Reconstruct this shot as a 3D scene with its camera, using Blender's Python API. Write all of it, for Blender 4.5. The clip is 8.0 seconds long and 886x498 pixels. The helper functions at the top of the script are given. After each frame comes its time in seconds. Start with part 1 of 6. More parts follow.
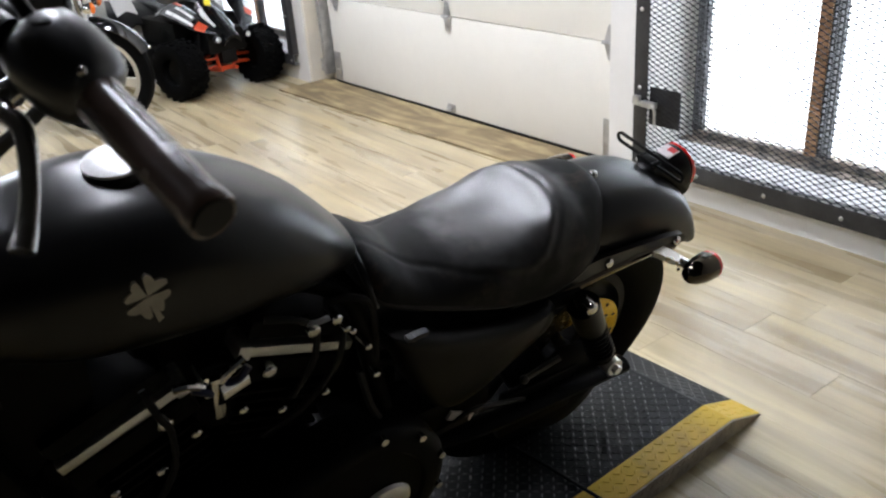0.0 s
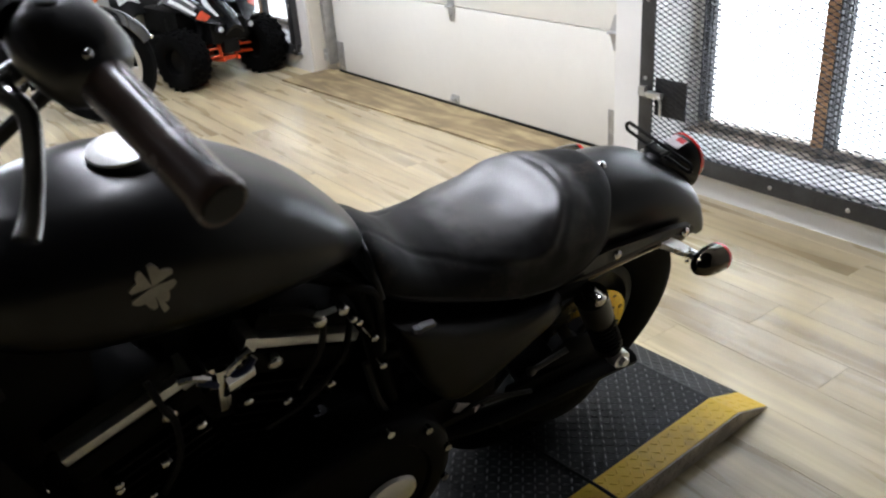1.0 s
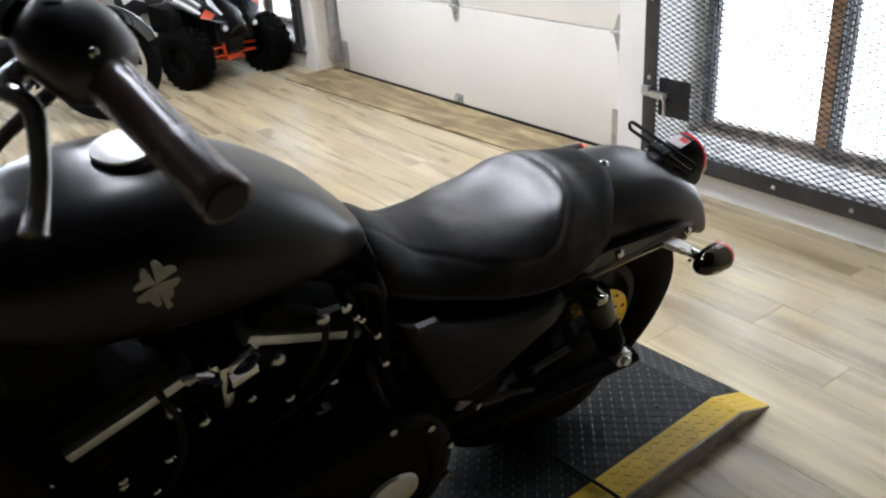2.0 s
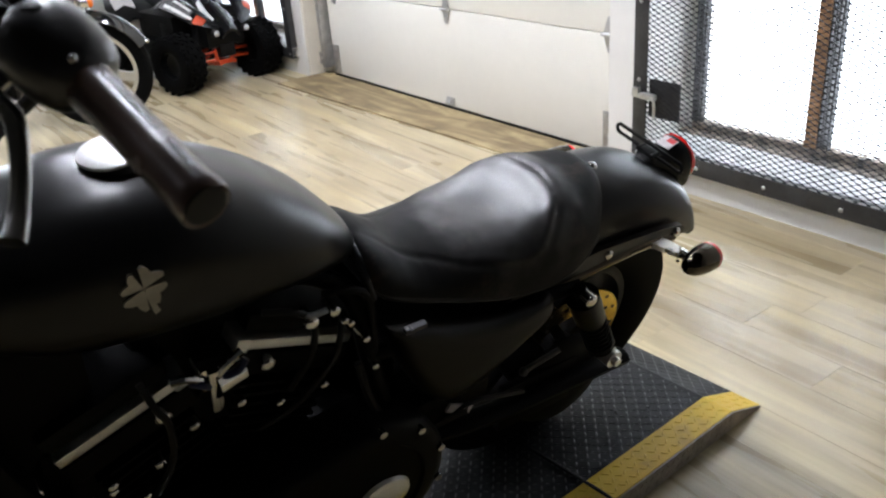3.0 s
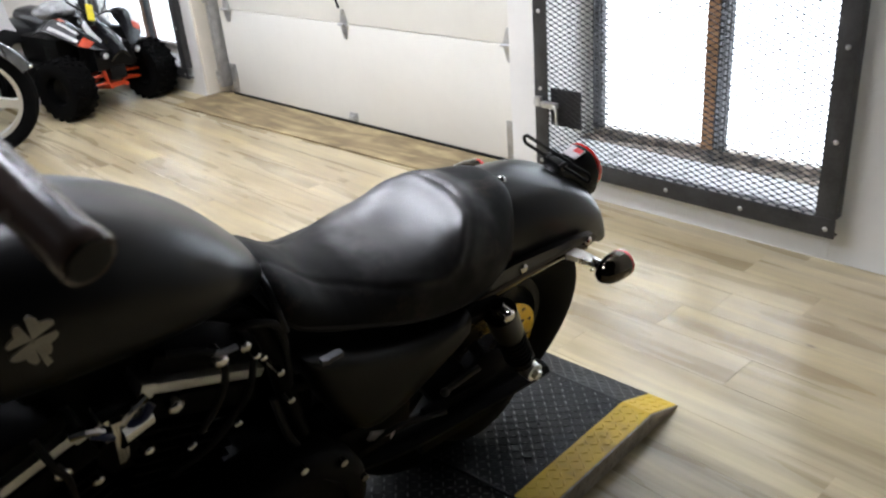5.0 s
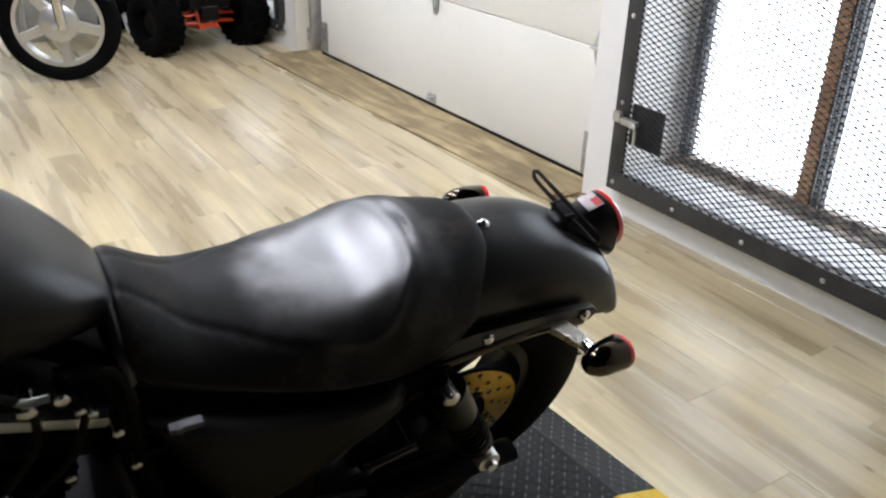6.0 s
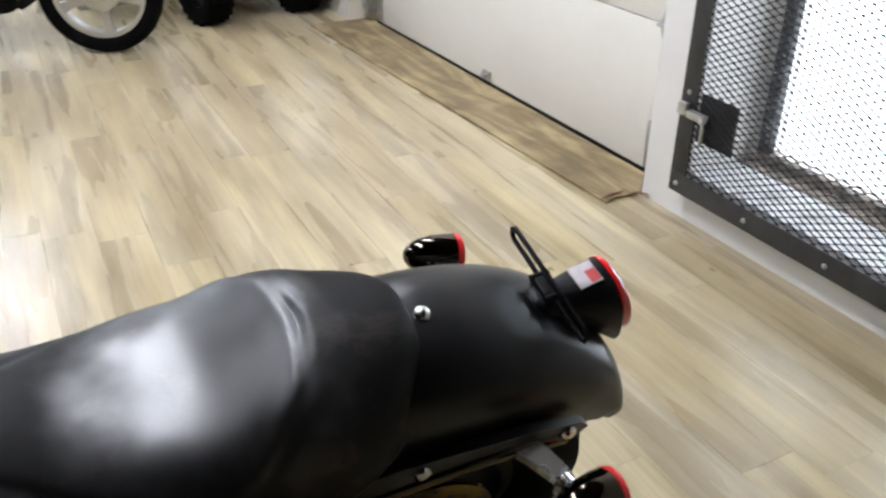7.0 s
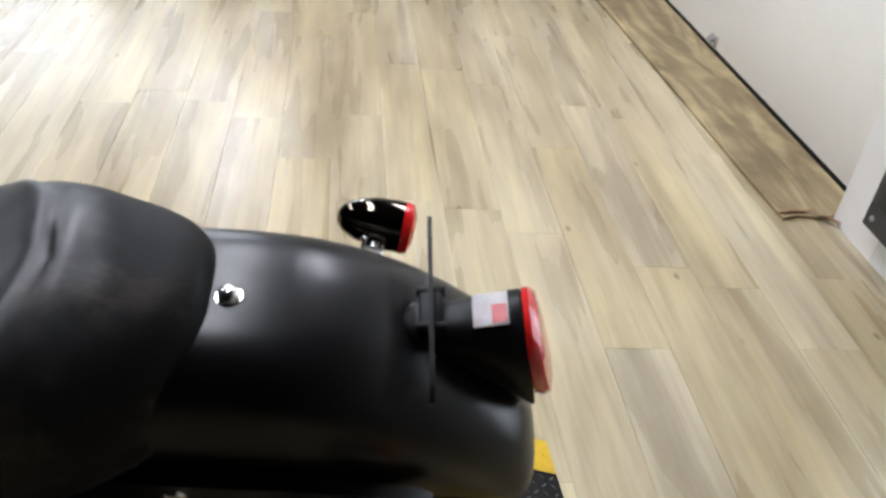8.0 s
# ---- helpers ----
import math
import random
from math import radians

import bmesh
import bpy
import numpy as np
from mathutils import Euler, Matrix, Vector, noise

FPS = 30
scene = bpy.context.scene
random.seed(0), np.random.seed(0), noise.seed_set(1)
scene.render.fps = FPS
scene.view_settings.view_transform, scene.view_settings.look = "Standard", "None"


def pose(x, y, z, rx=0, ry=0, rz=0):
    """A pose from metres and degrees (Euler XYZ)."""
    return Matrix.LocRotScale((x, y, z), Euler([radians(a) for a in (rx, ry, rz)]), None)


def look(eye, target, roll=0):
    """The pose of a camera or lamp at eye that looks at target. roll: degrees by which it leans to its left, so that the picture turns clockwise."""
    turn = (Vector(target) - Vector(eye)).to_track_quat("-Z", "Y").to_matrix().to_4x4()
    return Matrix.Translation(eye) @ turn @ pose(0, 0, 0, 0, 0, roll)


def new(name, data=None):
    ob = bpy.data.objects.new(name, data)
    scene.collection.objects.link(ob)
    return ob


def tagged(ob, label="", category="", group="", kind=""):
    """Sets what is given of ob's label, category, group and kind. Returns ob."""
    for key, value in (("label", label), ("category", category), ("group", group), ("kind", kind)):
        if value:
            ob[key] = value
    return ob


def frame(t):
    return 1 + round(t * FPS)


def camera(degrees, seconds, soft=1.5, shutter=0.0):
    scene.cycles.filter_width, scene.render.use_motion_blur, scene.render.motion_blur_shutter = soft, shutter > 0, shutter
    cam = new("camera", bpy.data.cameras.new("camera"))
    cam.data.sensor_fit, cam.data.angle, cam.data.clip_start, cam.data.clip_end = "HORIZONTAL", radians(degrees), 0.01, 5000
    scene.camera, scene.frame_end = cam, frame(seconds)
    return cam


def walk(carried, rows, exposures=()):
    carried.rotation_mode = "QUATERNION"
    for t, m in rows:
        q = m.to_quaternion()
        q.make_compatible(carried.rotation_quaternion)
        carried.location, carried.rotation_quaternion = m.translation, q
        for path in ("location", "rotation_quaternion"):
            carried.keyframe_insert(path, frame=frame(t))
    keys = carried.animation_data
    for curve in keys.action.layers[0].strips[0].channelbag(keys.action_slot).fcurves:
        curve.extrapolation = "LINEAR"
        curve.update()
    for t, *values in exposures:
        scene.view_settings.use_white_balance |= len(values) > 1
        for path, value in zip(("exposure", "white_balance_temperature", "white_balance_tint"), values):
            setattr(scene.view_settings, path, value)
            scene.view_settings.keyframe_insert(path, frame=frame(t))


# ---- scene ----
cam = camera(55.5, 8.0, soft=2.2, shutter=0.25)
cam.data.dof.use_dof, cam.data.dof.focus_distance, cam.data.dof.aperture_fstop = True, 2.25, 10.0
PATH = [
    (0, (0.165, 0.015, 1.342), (1.196, 1.498, 0.483), -4.4),
    (0.5, (0.167, 0.025, 1.337), (1.195, 1.502, 0.464), -4.4),
    (1, (0.165, 0.031, 1.335), (1.187, 1.51, 0.458), -4.3),
    (1.5, (0.164, 0.028, 1.335), (1.185, 1.506, 0.456), -4.2),
    (2.8, (0.163, 0.024, 1.337), (1.166, 1.517, 0.462), -4.4),
    (3, (0.169, 0.017, 1.336), (1.196, 1.496, 0.464), -4.6),
    (3.5, (0.155, 0.014, 1.338), (1.198, 1.489, 0.48), -3.8),
    (4, (0.144, 0.009, 1.341), (1.198, 1.48, 0.489), -4.0),
    (4.5, (0.13, 0.022, 1.341), (1.192, 1.482, 0.481), -5.3),
    (4.7, (0.138, 0.021, 1.353), (1.267, 1.438, 0.505), -5.7),
    (4.8, (0.147, 0.023, 1.35), (1.326, 1.392, 0.492), -4.8),
    (4.9, (0.166, 0.036, 1.339), (1.367, 1.378, 0.468), -4.4),
    (5, (0.191, 0.049, 1.335), (1.387, 1.399, 0.473), -4.9),
    (5.1, (0.227, 0.053, 1.331), (1.384, 1.447, 0.482), -6.0),
    (5.2, (0.271, 0.062, 1.325), (1.383, 1.502, 0.495), -5.7),
    (6.3, (0.667, 0.228, 1.297), (1.663, 1.691, 0.365), 2.8),
    (6.5, (0.736, 0.291, 1.309), (1.752, 1.734, 0.367), 1.8),
    (7, (0.922, 0.383, 1.279), (1.716, 1.928, 0.287), 0.3),
    (7.5, (1.177, 0.388, 1.262), (1.652, 2.038, 0.236), 2.5),
    (8, (1.326, 0.523, 1.203), (1.586, 2.141, 0.055), 6.8),
]
walk(cam, [(t, look(eye, target, roll)) for t, eye, target, roll in PATH], exposures=[(0, 0.20), (1.7, 0.17), (3.0, 0.22), (5.2, 0.22), (6.5, 0.09), (8.0, -0.06)])
LIGHTS = [(2.0, 2.7), (2.0, 3.3), (2.0, 3.9), (0.85, 1.5), (0.95, 2.1), (0.95, 2.7), (0.95, 3.3), (0.95, 3.9), (-0.9, 2.4), (-0.9, 3.2), (-0.9, 4.0), (-0.9, 4.8), (0.4, 7.0), (0.4, 7.5), (0.4, 8.0)]     # round ceiling lights

# ---- world, lights and exposure ----
world = bpy.data.worlds.new("world")
scene.world = world
world.use_nodes = True
wn = world.node_tree.nodes
wbg = wn["Background"]
sky = wn.new("ShaderNodeTexSky")
sky.sky_type = 'NISHITA'
sky.sun_disc = False
sky.sun_elevation, sky.sun_rotation = radians(35), radians(200)
world.node_tree.links.new(sky.outputs[0], wbg.inputs[0])
wbg.inputs[1].default_value = 0.08

WINDOW_GLOW = 4.5     # daylight beyond the window panes
LAMP_GLOW = 80.0      # ceiling light diffusers
SKY_GLOW = 10.0       # open sky beyond the high windows


# ---- materials ----
def node_mat(name):
    m = bpy.data.materials.new(name)
    m.use_nodes = True
    nt = m.node_tree
    return m, nt, nt.nodes["Principled BSDF"]


def mat(name, color, rough=0.5, metal=0.0, vary=0.12, scale=12.0, bump=0.0, bump_scale=200.0, rough_vary=0.08, coat=0.0, spec=0.5):
    """A surface with a base colour that varies at two scales, roughness variation and fine relief."""
    m, nt, b = node_mat(name)
    n, l = nt.nodes, nt.links
    co = n.new("ShaderNodeTexCoord")
    big = n.new("ShaderNodeTexNoise")
    big.inputs["Scale"].default_value = scale
    big.inputs["Detail"].default_value = 6
    fine = n.new("ShaderNodeTexNoise")
    fine.inputs["Scale"].default_value = scale * 9
    fine.inputs["Detail"].default_value = 3
    l.new(co.outputs["Object"], big.inputs["Vector"])
    l.new(co.outputs["Object"], fine.inputs["Vector"])
    mixn = n.new("ShaderNodeMath")
    mixn.operation = 'MULTIPLY_ADD'
    l.new(fine.outputs[0], mixn.inputs[0])
    mixn.inputs[1].default_value = 0.35
    l.new(big.outputs[0], mixn.inputs[2])
    ramp = n.new("ShaderNodeValToRGB")
    lo = [c * (1 - vary) for c in color]
    hi = [min(1, c * (1 + vary)) for c in color]
    ramp.color_ramp.elements[0].position, ramp.color_ramp.elements[0].color = 0.45, (*lo, 1)
    ramp.color_ramp.elements[1].position, ramp.color_ramp.elements[1].color = 0.95, (*hi, 1)
    l.new(mixn.outputs[0], ramp.inputs[0])
    l.new(ramp.outputs[0], b.inputs["Base Color"])
    mr = n.new("ShaderNodeMapRange")
    mr.inputs["To Min"].default_value = max(0.02, rough - rough_vary)
    mr.inputs["To Max"].default_value = min(1, rough + rough_vary)
    l.new(big.outputs[0], mr.inputs["Value"])
    l.new(mr.outputs[0], b.inputs["Roughness"])
    b.inputs["Metallic"].default_value = metal
    b.inputs["Coat Weight"].default_value = coat
    b.inputs["Specular IOR Level"].default_value = spec
    if bump:
        t = n.new("ShaderNodeTexNoise")
        t.inputs["Scale"].default_value = bump_scale
        t.inputs["Detail"].default_value = 4
        l.new(co.outputs["Object"], t.inputs["Vector"])
        bp = n.new("ShaderNodeBump")
        bp.inputs["Strength"].default_value = bump
        bp.inputs["Distance"].default_value = 0.002
        l.new(t.outputs[0], bp.inputs["Height"])
        l.new(bp.outputs[0], b.inputs["Normal"])
    return m


def glow_mat(name, color, strength):
    m, nt, b = node_mat(name)
    b.inputs["Base Color"].default_value = (*color, 1)
    b.inputs["Emission Color"].default_value = (*color, 1)
    b.inputs["Emission Strength"].default_value = strength
    return m


def wood_floor_mat():
    """Blond vinyl planks with grey-brown streaks along y; each plank shifted by its own random value."""
    m, nt, b = node_mat("vinyl_plank")
    n, l = nt.nodes, nt.links
    geo = n.new("ShaderNodeNewGeometry")
    info = n.new("ShaderNodeObjectInfo")
    mul = n.new("ShaderNodeVectorMath")
    mul.operation = 'MULTIPLY_ADD'
    l.new(info.outputs["Random"], mul.inputs[0])
    mul.inputs[1].default_value = (7.3, 31.7, 0)
    l.new(geo.outputs["Position"], mul.inputs[2])
    isl = n.new("ShaderNodeVectorMath")
    isl.operation = 'MULTIPLY_ADD'
    l.new(geo.outputs["Random Per Island"], isl.inputs[0])
    isl.inputs[1].default_value = (3.1, 17.3, 0)
    l.new(mul.outputs[0], isl.inputs[2])

    def stretched(sx, sy, detail, rough, src=None):
        mp = n.new("ShaderNodeMapping")
        mp.inputs["Scale"].default_value = (sx, sy, 1)
        l.new(src or isl.outputs[0], mp.inputs["Vector"])
        t = n.new("ShaderNodeTexNoise")
        t.inputs["Scale"].default_value = 1
        t.inputs["Detail"].default_value = detail
        t.inputs["Roughness"].default_value = rough
        t.inputs["Distortion"].default_value = 0.15
        l.new(mp.outputs[0], t.inputs["Vector"])
        return t

    broad = stretched(11, 0.9, 2.5, 0.5)
    grime = stretched(6.5, 1.1, 4, 0.55, geo.outputs["Position"])
    grain = stretched(64, 2.6, 6, 0.62)
    streak = stretched(26, 1.1, 2.5, 0.5)
    r1 = n.new("ShaderNodeValToRGB")
    e = r1.color_ramp.elements
    e[0].position, e[0].color = 0.26, (0.385, 0.328, 0.222, 1)
    e[1].position, e[1].color = 0.72, (0.68, 0.595, 0.380, 1)
    mid = e.new(0.48)
    mid.color = (0.545, 0.470, 0.315, 1)
    l.new(broad.outputs[0], r1.inputs[0])
    r2 = n.new("ShaderNodeValToRGB")
    e = r2.color_ramp.elements
    e[0].position, e[0].color = 0.36, (0.52, 0.50, 0.47, 1)
    e[1].position, e[1].color = 0.56, (1, 1, 1, 1)
    l.new(grain.outputs[0], r2.inputs[0])
    mx = n.new("ShaderNodeMix")
    mx.data_type, mx.blend_type = 'RGBA', 'MULTIPLY'
    mx.inputs["Factor"].default_value = 0.20
    # short brown streaks along the grain
    sr = n.new("ShaderNodeMapRange")
    sr.inputs["From Min"].default_value, sr.inputs["From Max"].default_value, sr.inputs["To Max"].default_value = 0.44, 0.80, 0.46
    l.new(streak.outputs[0], sr.inputs["Value"])
    ms2 = n.new("ShaderNodeMix")
    ms2.data_type = 'RGBA'
    l.new(sr.outputs[0], ms2.inputs["Factor"])
    l.new(r1.outputs[0], ms2.inputs[6])
    ms2.inputs[7].default_value = (0.30, 0.215, 0.125, 1)
    l.new(ms2.outputs[2], mx.inputs[6])
    l.new(r2.outputs[0], mx.inputs[7])
    # each plank a little lighter or darker, warmer or greyer
    hsv = n.new("ShaderNodeHueSaturation")
    mr = n.new("ShaderNodeMapRange")
    mr.inputs["To Min"].default_value, mr.inputs["To Max"].default_value = 0.97, 1.04
    l.new(info.outputs["Random"], mr.inputs["Value"])
    l.new(mr.outputs[0], hsv.inputs["Value"])
    ms = n.new("ShaderNodeMapRange")
    ms.inputs["To Min"].default_value, ms.inputs["To Max"].default_value = 1.16, 0.96
    l.new(info.outputs["Random"], ms.inputs["Value"])
    l.new(ms.outputs[0], hsv.inputs["Saturation"])
    l.new(mx.outputs[2], hsv.inputs["Color"])
    # small dark knots
    vor = n.new("ShaderNodeTexVoronoi")
    vor.inputs["Scale"].default_value = 1
    mpv = n.new("ShaderNodeMapping")
    mpv.inputs["Scale"].default_value = (8.5, 4.2, 1)
    l.new(isl.outputs[0], mpv.inputs["Vector"])
    l.new(mpv.outputs[0], vor.inputs["Vector"])
    kr = n.new("ShaderNodeValToRGB")
    kr.color_ramp.elements[0].position, kr.color_ramp.elements[0].color = 0.025, (0.20, 0.15, 0.10, 1)
    kr.color_ramp.elements[1].position, kr.color_ramp.elements[1].color = 0.080, (1, 1, 1, 1)
    l.new(vor.outputs["Distance"], kr.inputs[0])
    mk = n.new("ShaderNodeMix")
    mk.data_type, mk.blend_type = 'RGBA', 'MULTIPLY'
    mk.inputs["Factor"].default_value = 0.7
    l.new(hsv.outputs[0], mk.inputs[6])
    l.new(kr.outputs[0], mk.inputs[7])
    # trodden-in greyish grime in large blotches
    gr = n.new("ShaderNodeValToRGB")
    gr.color_ramp.elements[0].position, gr.color_ramp.elements[0].color = 0.40, (1, 1, 1, 1)
    gr.color_ramp.elements[1].position, gr.color_ramp.elements[1].color = 0.74, (0.44, 0.385, 0.30, 1)
    l.new(grime.outputs[0], gr.inputs[0])
    mg = n.new("ShaderNodeMix")
    mg.data_type, mg.blend_type = 'RGBA', 'MULTIPLY'
    mg.inputs["Factor"].default_value = 0.75
    l.new(mk.outputs[2], mg.inputs[6])
    l.new(gr.outputs[0], mg.inputs[7])
    l.new(mg.outputs[2], b.inputs["Base Color"])
    rr = n.new("ShaderNodeMapRange")
    rr.inputs["To Min"].default_value, rr.inputs["To Max"].default_value = 0.23, 0.33
    l.new(broad.outputs[0], rr.inputs["Value"])
    l.new(rr.outputs[0], b.inputs["Roughness"])
    bp = n.new("ShaderNodeBump")
    bp.inputs["Strength"].default_value, bp.inputs["Distance"].default_value = 0.03, 0.001
    l.new(grain.outputs[0], bp.inputs["Height"])
    l.new(bp.outputs[0], b.inputs["Normal"])
    return m


def plywood_mat():
    m, nt, b = node_mat("plywood")
    n, l = nt.nodes, nt.links
    co = n.new("ShaderNodeTexCoord")
    mp = n.new("ShaderNodeMapping")
    mp.inputs["Scale"].default_value = (5, 0.9, 1)
    l.new(co.outputs["Object"], mp.inputs["Vector"])
    nz = n.new("ShaderNodeTexNoise")
    nz.inputs["Scale"].default_value, nz.inputs["Detail"].default_value, nz.inputs["Distortion"].default_value = 1.0, 5, 1.8
    l.new(mp.outputs[0], nz.inputs["Vector"])
    wv = n.new("ShaderNodeMath")
    wv.operation = 'MULTIPLY'
    wv.inputs[1].default_value = 20
    l.new(nz.outputs[0], wv.inputs[0])
    sn = n.new("ShaderNodeMath")
    sn.operation = 'SINE'
    l.new(wv.outputs[0], sn.inputs[0])
    dirt = n.new("ShaderNodeTexNoise")
    dirt.inputs["Scale"].default_value, dirt.inputs["Detail"].default_value = 5, 8
    l.new(co.outputs["Object"], dirt.inputs["Vector"])
    r = n.new("ShaderNodeValToRGB")
    r.color_ramp.elements[0].position, r.color_ramp.elements[0].color = 0.0, (0.25, 0.185, 0.095, 1)
    r.color_ramp.elements[1].position, r.color_ramp.elements[1].color = 1.0, (0.47, 0.37, 0.20, 1)
    mr = n.new("ShaderNodeMapRange")
    mr.inputs["From Min"].default_value = -1
    l.new(sn.outputs[0], mr.inputs["Value"])
    l.new(mr.outputs[0], r.inputs[0])
    d2 = n.new("ShaderNodeValToRGB")
    d2.color_ramp.elements[0].position, d2.color_ramp.elements[0].color = 0.35, (0.5, 0.48, 0.45, 1)
    d2.color_ramp.elements[1].position = 0.6
    l.new(dirt.outputs[0], d2.inputs[0])
    mx = n.new("ShaderNodeMix")
    mx.data_type, mx.blend_type = 'RGBA', 'MULTIPLY'
    mx.inputs["Factor"].default_value = 0.7
    l.new(r.outputs[0], mx.inputs[6])
    l.new(d2.outputs[0], mx.inputs[7])
    l.new(mx.outputs[2], b.inputs["Base Color"])
    b.inputs["Roughness"].default_value = 0.6
    return m


def dirty_mat(name, clean, dirt, scale, lo, hi, rough=0.7, bump=0.2):
    """A pale surface with blotches of dirt of their own shape."""
    m, nt, b = node_mat(name)
    n, l = nt.nodes, nt.links
    co = n.new("ShaderNodeTexCoord")
    t = n.new("ShaderNodeTexNoise")
    t.inputs["Scale"].default_value, t.inputs["Detail"].default_value, t.inputs["Roughness"].default_value = scale, 9, 0.68
    l.new(co.outputs["Object"], t.inputs["Vector"])
    r = n.new("ShaderNodeValToRGB")
    r.color_ramp.elements[0].position, r.color_ramp.elements[0].color = lo, (*clean, 1)
    r.color_ramp.elements[1].position, r.color_ramp.elements[1].color = hi, (*dirt, 1)
    l.new(t.outputs[0], r.inputs[0])
    l.new(r.outputs[0], b.inputs["Base Color"])
    b.inputs["Roughness"].default_value = rough
    bp = n.new("ShaderNodeBump")
    bp.inputs["Strength"].default_value, bp.inputs["Distance"].default_value = bump, 0.002
    l.new(t.outputs[0], bp.inputs["Height"])
    l.new(bp.outputs[0], b.inputs["Normal"])
    return m


def worn_vinyl_mat():
    """Black vinyl polished and scuffed by use: cloudy patches of gloss, fine creases, brownish rubbed spots."""
    m, nt, b = node_mat("worn_black_vinyl")
    n, l = nt.nodes, nt.links
    co = n.new("ShaderNodeTexCoord")

    def cloud(scale, detail, rough, distort=0.0):
        t = n.new("ShaderNodeTexNoise")
        t.inputs["Scale"].default_value, t.inputs["Detail"].default_value = scale, detail
        t.inputs["Roughness"].default_value, t.inputs["Distortion"].default_value = rough, distort
        l.new(co.outputs["Object"], t.inputs["Vector"])
        return t

    patches, fine, scuff = cloud(15, 2, 0.5), cloud(70, 5, 0.6), cloud(10, 8, 0.72, 0.3)
    r = n.new("ShaderNodeValToRGB")
    e = r.color_ramp.elements
    e[0].position, e[0].color = 0.53, (0.0045, 0.0044, 0.0043, 1)
    e[1].position, e[1].color = 0.72, (0.040, 0.028, 0.021, 1)
    l.new(scuff.outputs[0], r.inputs[0])
    l.new(r.outputs[0], b.inputs["Base Color"])
    mr = n.new("ShaderNodeMapRange")
    mr.inputs["From Min"].default_value, mr.inputs["From Max"].default_value = 0.32, 0.68
    mr.inputs["To Min"].default_value, mr.inputs["To Max"].default_value = 0.32, 0.42
    l.new(patches.outputs[0], mr.inputs["Value"])
    # rubbed smooth where a rider sits, duller towards the nose
    off = n.new("ShaderNodeVectorMath")
    off.operation = 'DISTANCE'
    l.new(co.outputs["Object"], off.inputs[0])
    off.inputs[1].default_value = (-0.228, -0.01, 0.755)
    wob = n.new("ShaderNodeMath")
    wob.operation = 'MULTIPLY_ADD'
    l.new(patches.outputs[0], wob.inputs[0])
    wob.inputs[1].default_value = 0.10
    l.new(off.outputs["Value"], wob.inputs[2])
    use = n.new("ShaderNodeMapRange")
    use.interpolation_type = 'SMOOTHSTEP'
    use.inputs["From Min"].default_value, use.inputs["From Max"].default_value = 0.105, 0.225
    l.new(wob.outputs[0], use.inputs["Value"])
    rg = n.new("ShaderNodeMath")
    rg.operation = 'MULTIPLY_ADD'
    l.new(use.outputs[0], rg.inputs[0])
    rg.inputs[1].default_value = 0.20
    l.new(mr.outputs[0], rg.inputs[2])
    l.new(rg.outputs[0], b.inputs["Roughness"])
    sp = n.new("ShaderNodeMapRange")
    sp.inputs["To Min"].default_value, sp.inputs["To Max"].default_value = 0.80, 0.12
    l.new(use.outputs[0], sp.inputs["Value"])
    l.new(sp.outputs[0], b.inputs["Specular IOR Level"])
    ct = n.new("ShaderNodeMapRange")
    ct.inputs["To Min"].default_value, ct.inputs["To Max"].default_value = 0.3, 0.0
    l.new(use.outputs[0], ct.inputs["Value"])
    l.new(ct.outputs[0], b.inputs["Coat Weight"])
    b.inputs["Coat Roughness"].default_value = 0.30
    b.inputs["IOR"].default_value = 1.62
    add = n.new("ShaderNodeMath")
    add.operation = 'MULTIPLY_ADD'
    l.new(fine.outputs[0], add.inputs[0])
    add.inputs[1].default_value = 0.35
    l.new(patches.outputs[0], add.inputs[2])
    bp = n.new("ShaderNodeBump")
    bp.inputs["Strength"].default_value, bp.inputs["Distance"].default_value = 0.07, 0.004
    l.new(add.outputs[0], bp.inputs["Height"])
    l.new(bp.outputs[0], b.inputs["Normal"])
    return m


M_FLOOR = wood_floor_mat()
M_PLY = plywood_mat()
M_UNDER = mat("subfloor", (0.10, 0.085, 0.065), 0.8)
M_WALL = mat("white_wall_paint", (0.80, 0.785, 0.75), 0.6, vary=0.04, scale=3, bump=0.15, bump_scale=60)
M_FARWALL = mat("unseen_dark_wall", (0.07, 0.07, 0.072), 0.7, vary=0.1, scale=2)
M_CREAM = mat("cream_wall_paint", (0.74, 0.69, 0.58), 0.6, vary=0.06, scale=3, bump=0.1, bump_scale=60)
M_CEIL = mat("unseen_dark_ceiling", (0.035, 0.035, 0.036), 0.8, vary=0.05, scale=2)
M_DOOR = mat("door_paint", (0.80, 0.78, 0.71), 0.42, vary=0.03, scale=2, bump=0.06, bump_scale=25)
M_SEAL = mat("black_rubber_seal", (0.007, 0.007, 0.007), 0.6, spec=0.25)
M_GALV = mat("galvanised_steel", (0.55, 0.55, 0.54), 0.42, 0.9, vary=0.2, scale=25)
M_STEEL = mat("dark_steel", (0.055, 0.055, 0.058), 0.45, 0.55, vary=0.35, scale=9, bump=0.15, bump_scale=90)
M_MESH = mat("mesh_steel", (0.035, 0.035, 0.037), 0.6, 0.1, vary=0.25, scale=20, spec=0.25)
M_RUST = mat("bare_brown_wood", (0.50, 0.265, 0.13), 0.75, vary=0.35, scale=14, bump=0.3, bump_scale=70)
